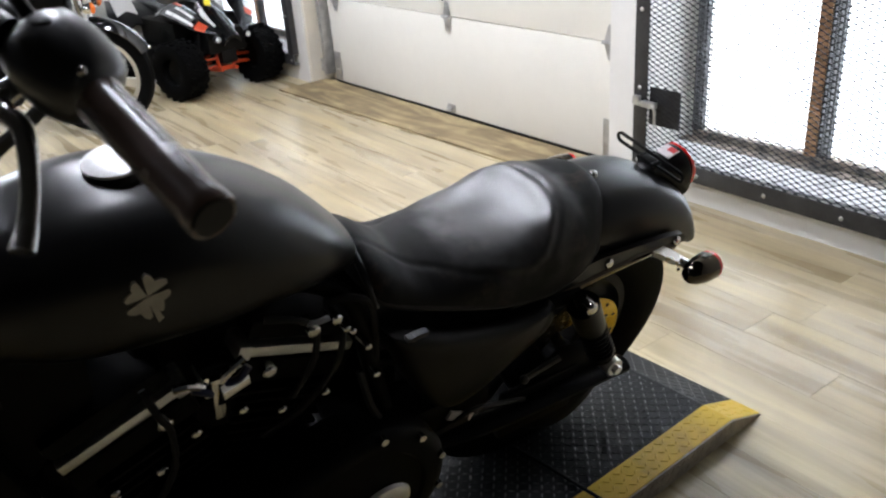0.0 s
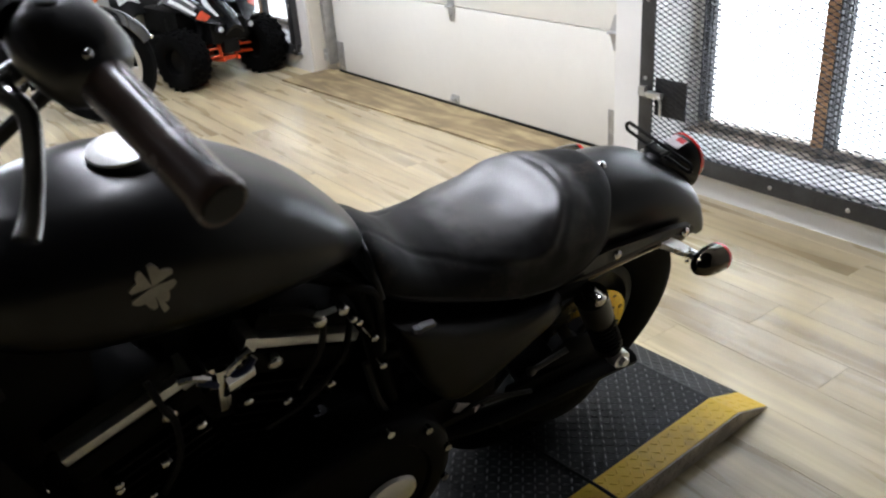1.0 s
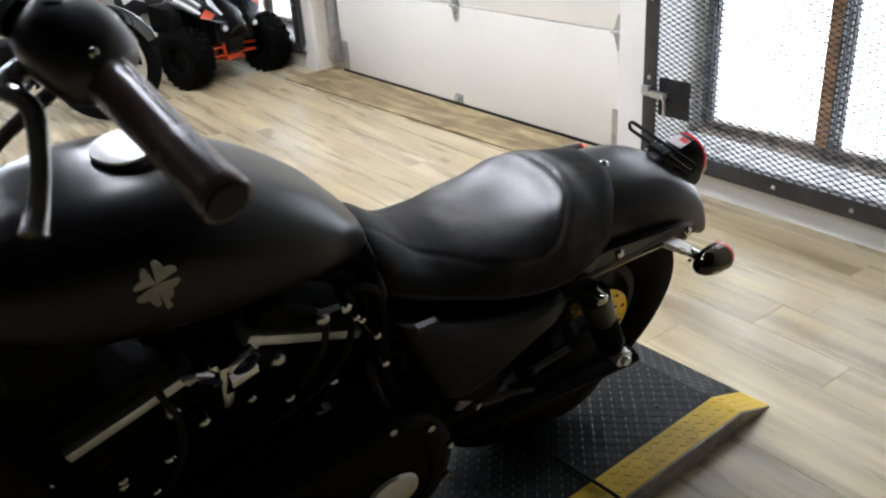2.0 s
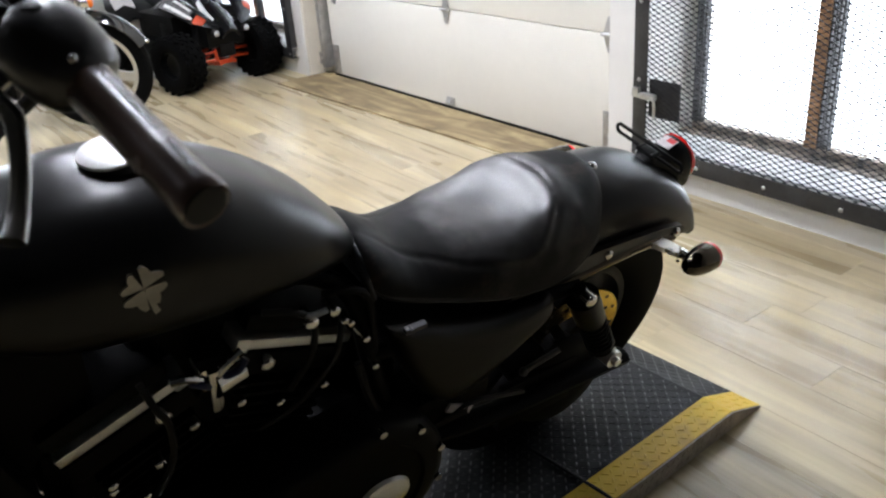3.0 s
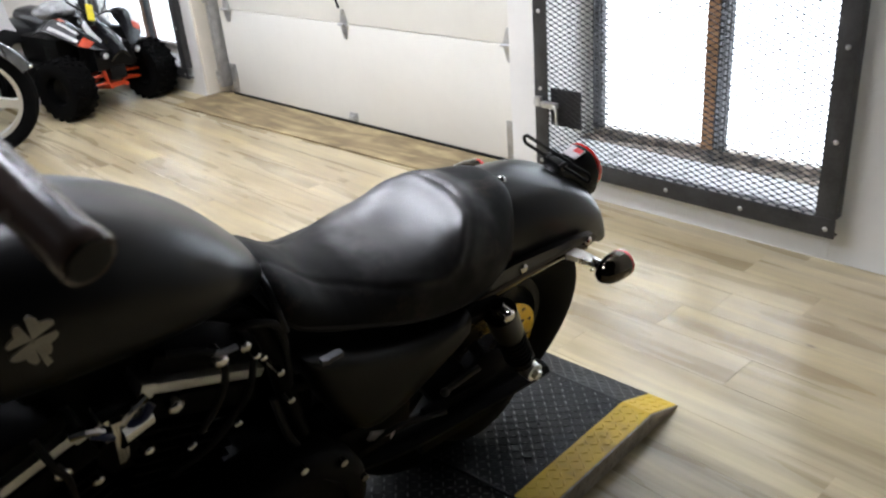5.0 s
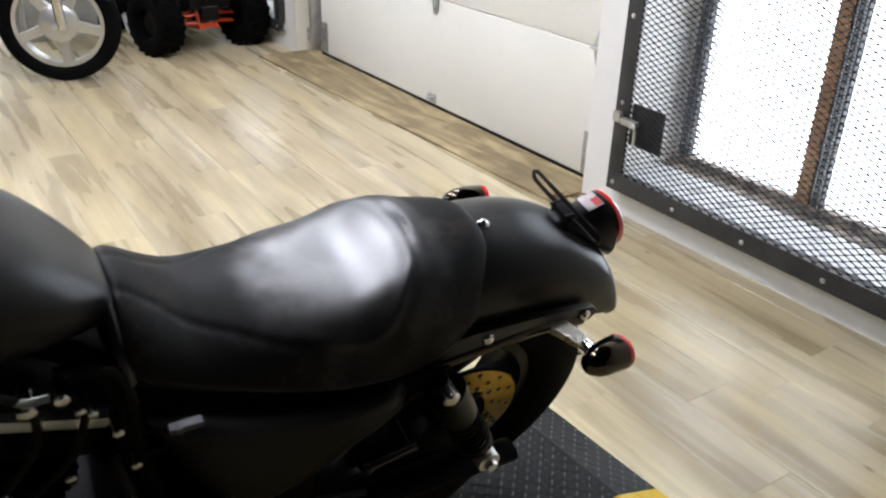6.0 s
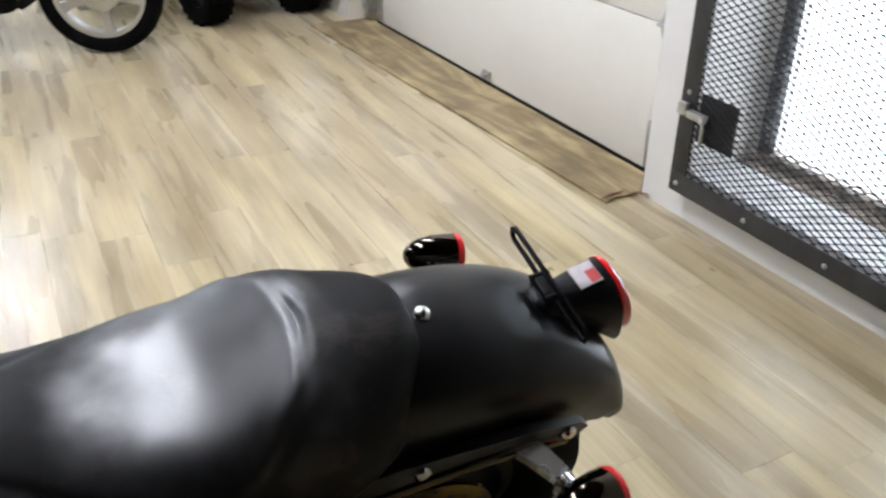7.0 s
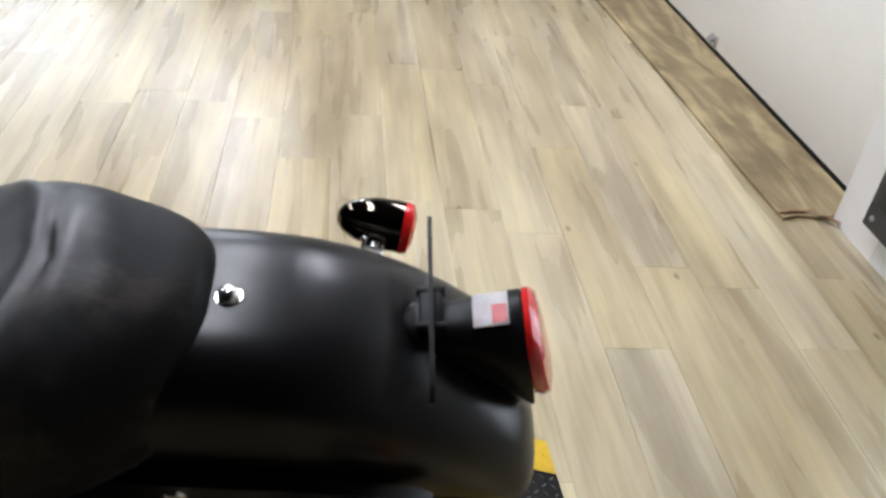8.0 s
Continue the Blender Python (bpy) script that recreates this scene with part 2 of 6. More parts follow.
M_SILL = dirty_mat("dirty_sill", (0.78, 0.78, 0.78), (0.20, 0.19, 0.18), 6, 0.55, 0.74)
M_SILLWOOD = dirty_mat("weathered_board", (0.42, 0.34, 0.27), (0.08, 0.075, 0.07), 16, 0.42, 0.62)
M_GLASS, _nt, _b = node_mat("window_glass")
_b.inputs["Transmission Weight"].default_value = 1.0
_b.inputs["Roughness"].default_value = 0.02
_b.inputs["IOR"].default_value = 1.2
M_DAY = glow_mat("daylight", (0.84, 0.91, 1.0), WINDOW_GLOW)
M_SKY = glow_mat("open_sky", (0.80, 0.89, 1.0), SKY_GLOW)
M_LAMP = glow_mat("lamp_diffuser", (0.90, 0.925, 1.04), LAMP_GLOW)
M_BLACK = mat("satin_black_paint", (0.0022, 0.0022, 0.0024), 0.28, vary=0.15, scale=4, rough_vary=0.015, bump=0.05, bump_scale=500, spec=0.36)
M_LEATHER = mat("black_vinyl", (0.0075, 0.0074, 0.0072), 0.50, vary=0.35, scale=9, bump=0.3, bump_scale=420, rough_vary=0.08, spec=0.36)
M_WORN = worn_vinyl_mat()
M_ENGINE = mat("black_engine_coat", (0.002, 0.002, 0.002), 0.5, vary=0.3, scale=20, bump=0.2, bump_scale=300, spec=0.09)
# same paint as the tank, dulled here so the flank mirrors less floor
M_COVER = mat("dulled_black_paint", (0.0022, 0.0022, 0.0022), 0.36, vary=0.25, scale=5, rough_vary=0.05, bump=0.05, bump_scale=500, spec=0.24)
M_GLOSS = mat("gloss_black_paint", (0.005, 0.005, 0.0055), 0.12, vary=0.2, scale=5, rough_vary=0.03, coat=0.5)
M_GLOSS2 = mat("semi_gloss_black", (0.005, 0.005, 0.005), 0.32, vary=0.2, scale=8, rough_vary=0.06, spec=0.75)
M_RUBBER = mat("tyre_rubber", (0.0025, 0.0025, 0.0025), 0.7, vary=0.3, scale=18, bump=0.25, bump_scale=150, spec=0.05)
# brown in the base colour imitates a warm reflection on dark rubber
M_GRIP = mat("grip_rubber", (0.058, 0.036, 0.027), 0.25, vary=0.25, scale=30, spec=0.7)
M_CHROME = mat("chrome", (0.72, 0.71, 0.69), 0.10, 1.0, vary=0.06, scale=9, rough_vary=0.04)
M_BRIGHT = mat("bright_plate", (0.86, 0.84, 0.80), 0.28, 1.0, vary=0.06, scale=12)
M_POLISH = mat("polished_aluminium", (0.82, 0.82, 0.81), 0.46, 1.0, vary=0.1, scale=20)
M_SMOKE = mat("smoked_chrome", (0.085, 0.072, 0.055), 0.06, 1.0, vary=0.1, scale=6, rough_vary=0.02)
# golden tint stands in for the wood floor mirrored in the steel
M_DISC = mat("brake_disc_steel", (0.50, 0.39, 0.19), 0.25, 1.0, vary=0.08, scale=30)
M_RED = mat("red_lens", (0.70, 0.014, 0.012), 0.14, vary=0.1, scale=40, coat=0.6)
M_LABELR = mat("red_label", (0.55, 0.05, 0.05), 0.35)
M_LABELW = mat("pale_label", (0.60, 0.55, 0.55), 0.35, vary=0.25, scale=60)
M_PEWTER = mat("pewter_emblem", (0.36, 0.34, 0.295), 0.45, 0.55, vary=0.2, scale=40)
M_YELLOW = dirty_mat("worn_yellow_paint", (0.66, 0.43, 0.015), (0.38, 0.24, 0.025), 9, 0.52, 0.78, 0.5, 0.1)
M_PLATE = dirty_mat("worn_black_plate", (0.005, 0.0052, 0.0056), (0.028, 0.028, 0.029), 6, 0.54, 0.84, 0.5, 0.15)
M_PLATE.node_tree.nodes["Principled BSDF"].inputs["Specular IOR Level"].default_value = 0.22
M_TREAD = mat("worn_tread_bars", (0.09, 0.09, 0.09), 0.30, 0.8, vary=0.4, scale=18)
M_SIDE = mat("bare_plate_side", (0.40, 0.355, 0.29), 0.45, 0.3, vary=0.3, scale=25)
M_ORANGE = mat("orange_paint", (0.50, 0.050, 0.010), 0.35, vary=0.15, scale=20)
M_AMBER = mat("amber_lens", (0.75, 0.16, 0.02), 0.2)
M_TAG = mat("yellow_tag", (0.75, 0.62, 0.03), 0.5)
M_PLASTW = mat("white_plastic", (0.72, 0.72, 0.70), 0.35, vary=0.05)
M_PLASTG = mat("grey_plastic", (0.006, 0.006, 0.0065), 0.15, vary=0.2, spec=0.3)
M_PLASTB = mat("black_plastic", (0.004, 0.004, 0.0042), 0.36, vary=0.2, spec=0.16)
M_LEVER = mat("dark_aluminium", (0.36, 0.36, 0.355), 0.2, 1.0, vary=0.15)
M_WHEEL = mat("painted_silver", (0.62, 0.61, 0.58), 0.32, 0.75, vary=0.06, scale=15)
M_FILM = mat("clear_wrap", (0.50, 0.50, 0.50), 0.2, vary=0.3, scale=30, bump=0.6, bump_scale=40)
M_SILVER = mat("silver_decal", (0.11, 0.11, 0.11), 0.22, vary=0.3, scale=30)
M_BOX = mat("grey_carton", (0.30, 0.30, 0.27), 0.7, vary=0.2)
M_WOODRAW = mat("splintered_wood", (0.25, 0.14, 0.07), 0.8, vary=0.3, scale=30)


# ---- mesh helpers ----
def part(name, bm, material, parent=None, label="", smooth=True, angle=40):
    """Links a bmesh as one mesh object under a thing or a part."""
    bmesh.ops.recalc_face_normals(bm, faces=bm.faces)
    me = bpy.data.meshes.new(name)
    for f in bm.faces:
        f.smooth = smooth
    if smooth:
        lim = radians(angle)
        for e in bm.edges:
            e.smooth = len(e.link_faces) == 2 and e.calc_face_angle(0) < lim
    bm.to_mesh(me)
    bm.free()
    for mm in material if isinstance(material, (list, tuple)) else (material,):
        me.materials.append(mm)
    ob = new(name, me)
    if parent is not None:
        ob.parent = parent
    if label:
        ob["label"] = label
    return ob


def thing(name, m, label, category, group="", kind=""):
    ob = new(name)
    ob.matrix_world = m
    return tagged(ob, label, category, group, kind)


def box(bm, x0, x1, y0, y1, z0, z1, bevel=0.0, m=None, mat_index=0):
    r = bmesh.ops.create_cube(bm, size=1.0)
    vs = r["verts"]
    for v in vs:
        v.co = Vector(((x0 + x1) / 2 + v.co.x * (x1 - x0), (y0 + y1) / 2 + v.co.y * (y1 - y0), (z0 + z1) / 2 + v.co.z * (z1 - z0)))
    fs = {f for v in vs for f in v.link_faces}
    for f in fs:
        f.material_index = mat_index
    if bevel:
        es = list({e for v in vs for e in v.link_edges})
        rb = bmesh.ops.bevel(bm, geom=es, offset=bevel, segments=2, profile=0.6, affect='EDGES')
        vs = list({v for f in rb["faces"] for v in f.verts} | {v for v in vs if v.is_valid})
    if m is not None:
        bmesh.ops.transform(bm, matrix=m, verts=vs)
    return vs


def cyl(bm, p, q, r, r2=None, n=16, cap=True):
    """A cylinder or cone from p to q."""
    p, q = Vector(p), Vector(q)
    d = q - p
    rot = d.to_track_quat('Z', 'Y').to_matrix().to_4x4()
    m = Matrix.Translation((p + q) / 2) @ rot
    return bmesh.ops.create_cone(bm, cap_ends=cap, segments=n, radius1=r, radius2=r if r2 is None else r2, depth=d.length, matrix=m)["verts"]


def ball(bm, c, r, scale=(1, 1, 1), m=None, u=16, v=10):
    mm = Matrix.Translation(c) @ Matrix.Diagonal((*scale, 1))
    if m is not None:
        mm = m @ mm
    return bmesh.ops.create_uvsphere(bm, u_segments=u, v_segments=v, radius=r, matrix=mm)["verts"]


def lathe(bm, profile, n=32, m=None, close=False):
    """Turns (radius, height) pairs round the z axis."""
    rings = []
    for r, z in profile:
        if r < 1e-6:
            rings.append([bm.verts.new((0, 0, z))])
        else:
            rings.append([bm.verts.new((r * math.cos(2 * math.pi * k / n), r * math.sin(2 * math.pi * k / n), z)) for k in range(n)])
    pairs = list(zip(rings, rings[1:]))
    if close:
        pairs.append((rings[-1], rings[0]))
    for a, b in pairs:
        for k in range(n):
            k2 = (k + 1) % n
            if len(a) == 1 and len(b) == 1:
                continue
            if len(a) == 1:
                bm.faces.new((a[0], b[k], b[k2]))
            elif len(b) == 1:
                bm.faces.new((a[k], a[k2], b[0]))
            else:
                bm.faces.new((a[k], a[k2], b[k2], b[k]))
    vs = [v for r in rings for v in r]
    if m is not None:
        bmesh.ops.transform(bm, matrix=m, verts=vs)
    return vs


def rings_to_mesh(bm, rings, caps=True, closed=True, loop=False):
    vr = [[bm.verts.new(p) for p in ring] for ring in rings]
    pairs = list(zip(vr, vr[1:]))
    if loop:
        pairs.append((vr[-1], vr[0]))
    for a, b in pairs:
        n = len(a)
        for k in range(n if closed else n - 1):
            k2 = (k + 1) % n
            bm.faces.new((a[k], a[k2], b[k2], b[k]))
    if caps and not loop:
        bm.faces.new(vr[0])
        bm.faces.new(list(reversed(vr[-1])))
    return vr


def smooth_path(pts, k=6):
    """A Catmull-Rom curve through the points."""
    pts = [Vector(p) for p in pts]
    out = []
    ext = [2 * pts[0] - pts[1]] + pts + [2 * pts[-1] - pts[-2]]
    for i in range(1, len(ext) - 2):
        p0, p1, p2, p3 = ext[i - 1:i + 3]
        for j in range(k):
            t = j / k
            out.append(0.5 * ((2 * p1) + (p2 - p0) * t + (2 * p0 - 5 * p1 + 4 * p2 - p3) * t * t + (3 * p1 - p0 - 3 * p2 + p3) * t ** 3))
    out.append(pts[-1])
    return out


def tube(bm, pts, r, n=10, k=6, flat=1.0, radii=None, loop=False, up=(0.1, 0.2, 1)):
    """A tube along a smooth path; flat squeezes it across."""
    path = smooth_path(pts, k) if k > 1 else [Vector(p) for p in pts]
    rings = []
    up = Vector(up)
    for i, p in enumerate(path):
        a, b = path[max(0, i - 1)], path[min(len(path) - 1, i + 1)]
        if loop and i in (0, len(path) - 1):
            a, b = path[-2], path[1]
        t = (b - a).normalized()
        s = t.cross(up).normalized()
        w = s.cross(t)
        rr = r if radii is None else np.interp(i / (len(path) - 1), np.linspace(0, 1, len(radii)), radii)
        rings.append([p + s * (rr * math.cos(2 * math.pi * j / n)) + w * (rr * flat * math.sin(2 * math.pi * j / n)) for j in range(n)])
    return rings_to_mesh(bm, rings)


def extrude_outline(bm, outline, y0, y1, m=None):
    """A plate with the outline (x, z), from y0 to y1."""
    a = [bm.verts.new((x, y0, z)) for x, z in outline]
    b = [bm.verts.new((x, y1, z)) for x, z in outline]
    n = len(a)
    bm.faces.new(a)
    bm.faces.new(list(reversed(b)))
    for k in range(n):
        bm.faces.new((a[k], b[k], b[(k + 1) % n], a[(k + 1) % n]))
    if m is not None:
        bmesh.ops.transform(bm, matrix=m, verts=a + b)
    return a + b


def interp_rows(rows, x):
    xs = [r[0] for r in rows]
    return [float(np.interp(x, xs, [r[k] for r in rows])) for k in range(1, len(rows[0]))]


def smooth_rows(rows, count):
    """Evenly spaced rows on a smooth curve through the given ones."""
    pts = [np.array(r, float) for r in rows]
    ext = [2 * pts[0] - pts[1]] + pts + [2 * pts[-1] - pts[-2]]
    out = []
    k = max(2, count // (len(rows) - 1))
    for i in range(1, len(ext) - 2):
        p0, p1, p2, p3 = ext[i - 1:i + 3]
        for j in range(k):
            t = j / k
            out.append(0.5 * (2 * p1 + (p2 - p0) * t + (2 * p0 - 5 * p1 + 4 * p2 - p3) * t * t + (3 * p1 - p0 - 3 * p2 + p3) * t ** 3))
    out.append(pts[-1])
    return out


# ---- the room ----
WALL = pose(2.735, 2.418, 0, 0, 0, 1.3)          # wall frame: x into the wall, y along it
ROOM_X0, ROOM_Y0, ROOM_Y1, ROOM_H = -7.0, -6.0, 8.6, 3.0


def structure(name, bm, material, label, m=None, smooth=False):
    ob = part(name, bm, material, None, "", smooth)
    if m is not None:
        ob.matrix_world = m
    return tagged(ob, label, "", "", "structure")


def solid(name, boxes, material, label, m=None, bevel=0.004):
    bm = bmesh.new()
    for b in boxes:
        box(bm, *b, bevel=bevel)
    return structure(name, bm, material, label, m)


floor = solid("floor", [(ROOM_X0, 3.3, ROOM_Y0, ROOM_Y1, -0.2, -0.004)], M_UNDER, "wood-look vinyl plank floor of the showroom", bevel=0)
# unseen ceiling, west and south walls: dark so black paint reflects little
solid("ceiling", [(ROOM_X0, 3.3, ROOM_Y0, ROOM_Y1, ROOM_H, ROOM_H + 0.15)], M_CEIL, "unseen ceiling, kept dark to limit reflections", bevel=0)
solid("wall_west", [(ROOM_X0 - 0.15, ROOM_X0, ROOM_Y0, ROOM_Y1, -0.2, ROOM_H)], M_FARWALL, "unseen wall, kept dark to limit reflections", bevel=0)
solid("wall_south", [(ROOM_X0, 3.3, ROOM_Y0 - 0.15, ROOM_Y0, -0.2, ROOM_H)], M_FARWALL, "unseen wall, kept dark to limit reflections", bevel=0)
NX0, NX1, NZ0, NZ1 = -2.6, 0.9, 1.62, 2.80            # a high band of windows in the north wall
solid("wall_north", [(ROOM_X0, NX0, ROOM_Y1, ROOM_Y1 + 0.15, -0.2, ROOM_H), (NX1, 3.3, ROOM_Y1, ROOM_Y1 + 0.15, -0.2, ROOM_H),
                     (NX0, NX1, ROOM_Y1, ROOM_Y1 + 0.15, -0.2, NZ0), (NX0, NX1, ROOM_Y1, ROOM_Y1 + 0.15, NZ1, ROOM_H)], M_WALL, "plain white painted wall with high windows", bevel=0)

# openings along the wall (y in the wall frame): window behind the mesh gate, door, second window
W1A, W1B, WZ0, WZ1 = -1.37, -0.21, 0.165, 2.05
D0, D1, DH = -0.008, 2.585, 2.22
W2A, W2B = 2.755, 4.75
T = 0.42
solid("wall_east", [
    (0, T, -8.6, W1A, -0.1, ROOM_H),
    (0, T, W1A, W1B, -0.1, WZ0 - 0.012), (0, T, W1A, W1B, WZ1, ROOM_H),
    (0, T, W1B, D0, -0.1, ROOM_H),
    (0, T, D0, D1, DH, ROOM_H),
    (0, T, D1, W2A, -0.1, ROOM_H),
    (0, T, W2A, W2B, -0.1, WZ0 - 0.012), (0, T, W2A, W2B, WZ1, ROOM_H),
    (0, T, W2B, 6.4, -0.1, ROOM_H)], M_WALL, "white painted wall with two window recesses and a garage door", WALL, bevel=0.003)
solid("trim", [(0.002, T, D1 - 0.022, D1 - 0.002, 0.0, DH)], M_CREAM, "cream painted door reveal", WALL)


def window(name, a, b):
    """A recessed window: dirty ledge, brown wooden post and frame, panes, daylight beyond."""
    w = new(name)
    w.matrix_world = WALL
    tagged(w, "recessed window with brown wooden post and dirty grey ledge", "window", "", "structure")
    bm = bmesh.new()
    box(bm, 0.0, 0.20, a + 0.002, b - 0.002, WZ0 - 0.011, WZ0, 0.002)
    part("window_sill", bm, M_SILL, w, "pale ledge with peeling paint")
    bm = bmesh.new()
    box(bm, 0.2005, T - 0.08, a + 0.002, b - 0.002, WZ0 - 0.011, WZ0 + 0.004, 0.003)
    part("sill_board", bm, M_SILLWOOD, w, "weathered grey-brown board with flaking paint")
    x0, x1 = 0.26, 0.32
    mid = (a + b) / 2 - 0.005
    for nm, bx, mt in (("window_frame", (x0, x1, a + 0.001, a + 0.03, WZ0 + 0.0045, WZ1), M_WALL), ("window_frame", (x0, x1, b - 0.03, b - 0.001, WZ0 + 0.0045, WZ1), M_WALL),
                       ("window_frame", (x0, x1, a + 0.03, b - 0.03, WZ0 + 0.0045, WZ0 + 0.035), M_SILLWOOD), ("window_frame", (x0, x1, a + 0.03, b - 0.03, WZ1 - 0.05, WZ1), M_WALL),
                       ("post", (x0 - 0.012, x1, mid - 0.003, mid + 0.043, WZ0 + 0.0355, WZ1 - 0.051), M_RUST)):
        bm = bmesh.new()
        box(bm, *bx, bevel=0.003)
        part(nm, bm, mt, w, "weathered brown wood" if nm == "post" else "")
    for y0, y1 in ((a + 0.032, mid - 0.004), (mid + 0.045, b - 0.032)):
        # thin metal channel fins beside each pane
        bm = bmesh.new()
        for k, wd in ((0, 0.004), (0.014, 0.003), (0.025, 0.003), (0.039, 0.006)):
            box(bm, x0 - 0.006, x0 + 0.024, y1 - k - wd, y1 - k, WZ0 + 0.036, WZ1 - 0.052, 0.0008)
        part("channel", bm, M_STEEL, w, "dark metal channel fins")
        bm = bmesh.new()
        box(bm, x0 + 0.03, x0 + 0.036, y0, y1 - 0.046, WZ0 + 0.036, WZ1 - 0.052)
        p = part("pane", bm, M_GLASS, w, smooth=False)
        p.visible_shadow = False
    return w


window("window_1", W1A, W1B)
window("window_2", W2A, W2B)
bm = bmesh.new()
box(bm, T + 0.35, T + 0.37, -3.4, 6.5, -0.15, 2.9)
structure("backdrop", bm, M_DAY, "bright overcast daylight outside the windows", WALL)


nw = new("window_3")
tagged(nw, "high band of daylit windows in the north wall", "window", "", "structure")
for k in range(6):
    xm = NX0 + 0.025 + (NX1 - NX0 - 0.05) * k / 5
    bm = bmesh.new()
    box(bm, xm - 0.024, xm + 0.024, ROOM_Y1 + 0.05, ROOM_Y1 + 0.10, NZ0 + 0.001, NZ1 - 0.001, 0.003)
    part("mullion", bm, M_GALV, nw)
    if k < 5:
        bm = bmesh.new()
        box(bm, xm + 0.025, xm - 0.025 + (NX1 - NX0 - 0.05) / 5, ROOM_Y1 + 0.07, ROOM_Y1 + 0.076, NZ0 + 0.001, NZ1 - 0.001)
        p = part("pane", bm, M_GLASS, nw, smooth=False)
        p.visible_shadow = False
bm = bmesh.new()
box(bm, NX0 - 0.3, NX1 + 0.3, ROOM_Y1 + 0.40, ROOM_Y1 + 0.42, NZ0 - 0.3, NZ1 + 0.1)
structure("backdrop", bm, M_SKY, "bright overcast sky outside the high windows")


# ---- garage door ----
def garage_door():
    d = thing("garage_door", WALL, "closed white sectional garage door with steel hinges", "garage door", "", "structure")
    x0 = 0.115
    ya, yb = 0.0, 2.44
    z = 0.022
    for k in range(4):
        bm = bmesh.new()
        box(bm, x0, x0 + 0.045, ya, yb, z + 0.002, z + 0.523, 0.004)
        part("door_section", bm, M_DOOR, d)
        z += 0.525
    bm = bmesh.new()
    box(bm, x0 - 0.002, x0 + 0.047, ya, yb, 0.008, 0.0225, 0.003)
    part("bottom_seal", bm, M_SEAL, d, "black rubber bottom seal")
    mid = (ya + yb) / 2
    for k in range(1, 4):
        zc = 0.022 + 0.525 * k
        for y, w in ((ya + 0.082, 0.04), (mid - 0.01, 0.03), (yb - 0.10, 0.04)):
            bm = bmesh.new()
            extrude_outline(bm, [(-w, 0), (-w * 0.35, 0.075), (w * 0.35, 0.075), (w, 0), (w * 0.35, -0.075), (-w * 0.35, -0.075)], 0, 0.004,
                            pose(x0 - 0.009, y, zc, 0, 0, -90))
            cyl(bm, (x0 - 0.018, y - w, zc), (x0 - 0.018, y + w, zc), 0.008, n=10)
            for dz in (-0.05, 0.05):
                cyl(bm, (x0 - 0.016, y, zc + dz), (x0 - 0.006, y, zc + dz), 0.006, n=8)
            part("hinge", bm, M_GALV, d, "galvanised steel hinge")
    for y in (ya + 0.085, yb - 0.05):
        bm = bmesh.new()
        box(bm, x0 - 0.008, x0 - 0.004, y - 0.035, y + 0.035, 0.03, 0.21, 0.001)
        for dz in (0.05, 0.1, 0.18):
            cyl(bm, (x0 - 0.016, y, dz), (x0 - 0.006, y, dz), 0.007, n=8)
        part("bracket", bm, M_GALV, d, "galvanised corner bracket")
    bm = bmesh.new()
    box(bm, x0 - 0.010, x0 - 0.003, mid - 0.03, mid + 0.03, 0.03, 0.075, 0.001)
    box(bm, x0 - 0.03, x0 - 0.006, mid - 0.022, mid + 0.022, 0.045, 0.050, 0.001)
    cyl(bm, (x0 - 0.02, mid - 0.02, 0.058), (x0 - 0.02, mid + 0.02, 0.058), 0.007, n=8)
    part("bracket", bm, M_GALV, d, "small galvanised lift bracket")
    # pull cord hanging from the middle hinge
    bm = bmesh.new()
    tube(bm, [(x0 - 0.02, mid, 0.63), (x0 - 0.03, mid + 0.012, 0.70), (x0 - 0.022, mid + 0.02, 0.80), (x0 - 0.02, mid + 0.018, 1.05)], 0.006, 8)
    part("pull_cord", bm, M_SEAL, d, "short black pull cord")
    return d


garage_door()


def door_track(y, sgn):
    t = thing("door_track", WALL, "galvanised vertical garage door track with brackets", "door track", "door tracks", "structure")
    bm = bmesh.new()
    box(bm, 0.065, 0.14, y, y + 0.004, 0.06, 2.2)
    box(bm, 0.065, 0.069, min(y, y + sgn * 0.035), max(y, y + sgn * 0.035), 0.06, 2.2)
    box(bm, 0.136, 0.140, min(y, y - sgn * 0.020), max(y, y - sgn * 0.020), 0.06, 2.2)
    part("rail", bm, M_GALV, t)
    for z in (0.12, 0.62, 1.2, 1.8):
        bm = bmesh.new()
        y0, y1 = (y, y + 0.055) if sgn > 0 else (y - 0.05, y)
        box(bm, 0.060, 0.064, y0, y1, z - 0.04, z + 0.04, 0.001)
        cyl(bm, (0.050, (y0 + y1) / 2, z), (0.061, (y0 + y1) / 2, z), 0.009, n=8)
        part("track_bracket", bm, M_GALV, t)
    return t


door_track(2.47, 1)
solid("trim", [(0.165, 0.20, D0 - 0.002, 0.03, 0.0, DH), (0.165, 0.20, 2.41, D1 - 0.023, 0.0, DH), (0.165, 0.20, 0.03, 2.41, 2.10, DH), (0.165, 0.20, 0.03, 2.41, -0.05, 0.006)], M_CREAM, "cream painted door stop", WALL)

# plywood threshold in the door opening
bm = bmesh.new()
a = [(2.435, 4.985), (2.573, 2.44), (2.578, 2.400), (2.63, 2.416), (2.69, 2.408), (2.752, 2.424), (2.845, 2.424), (2.79, 4.985)]
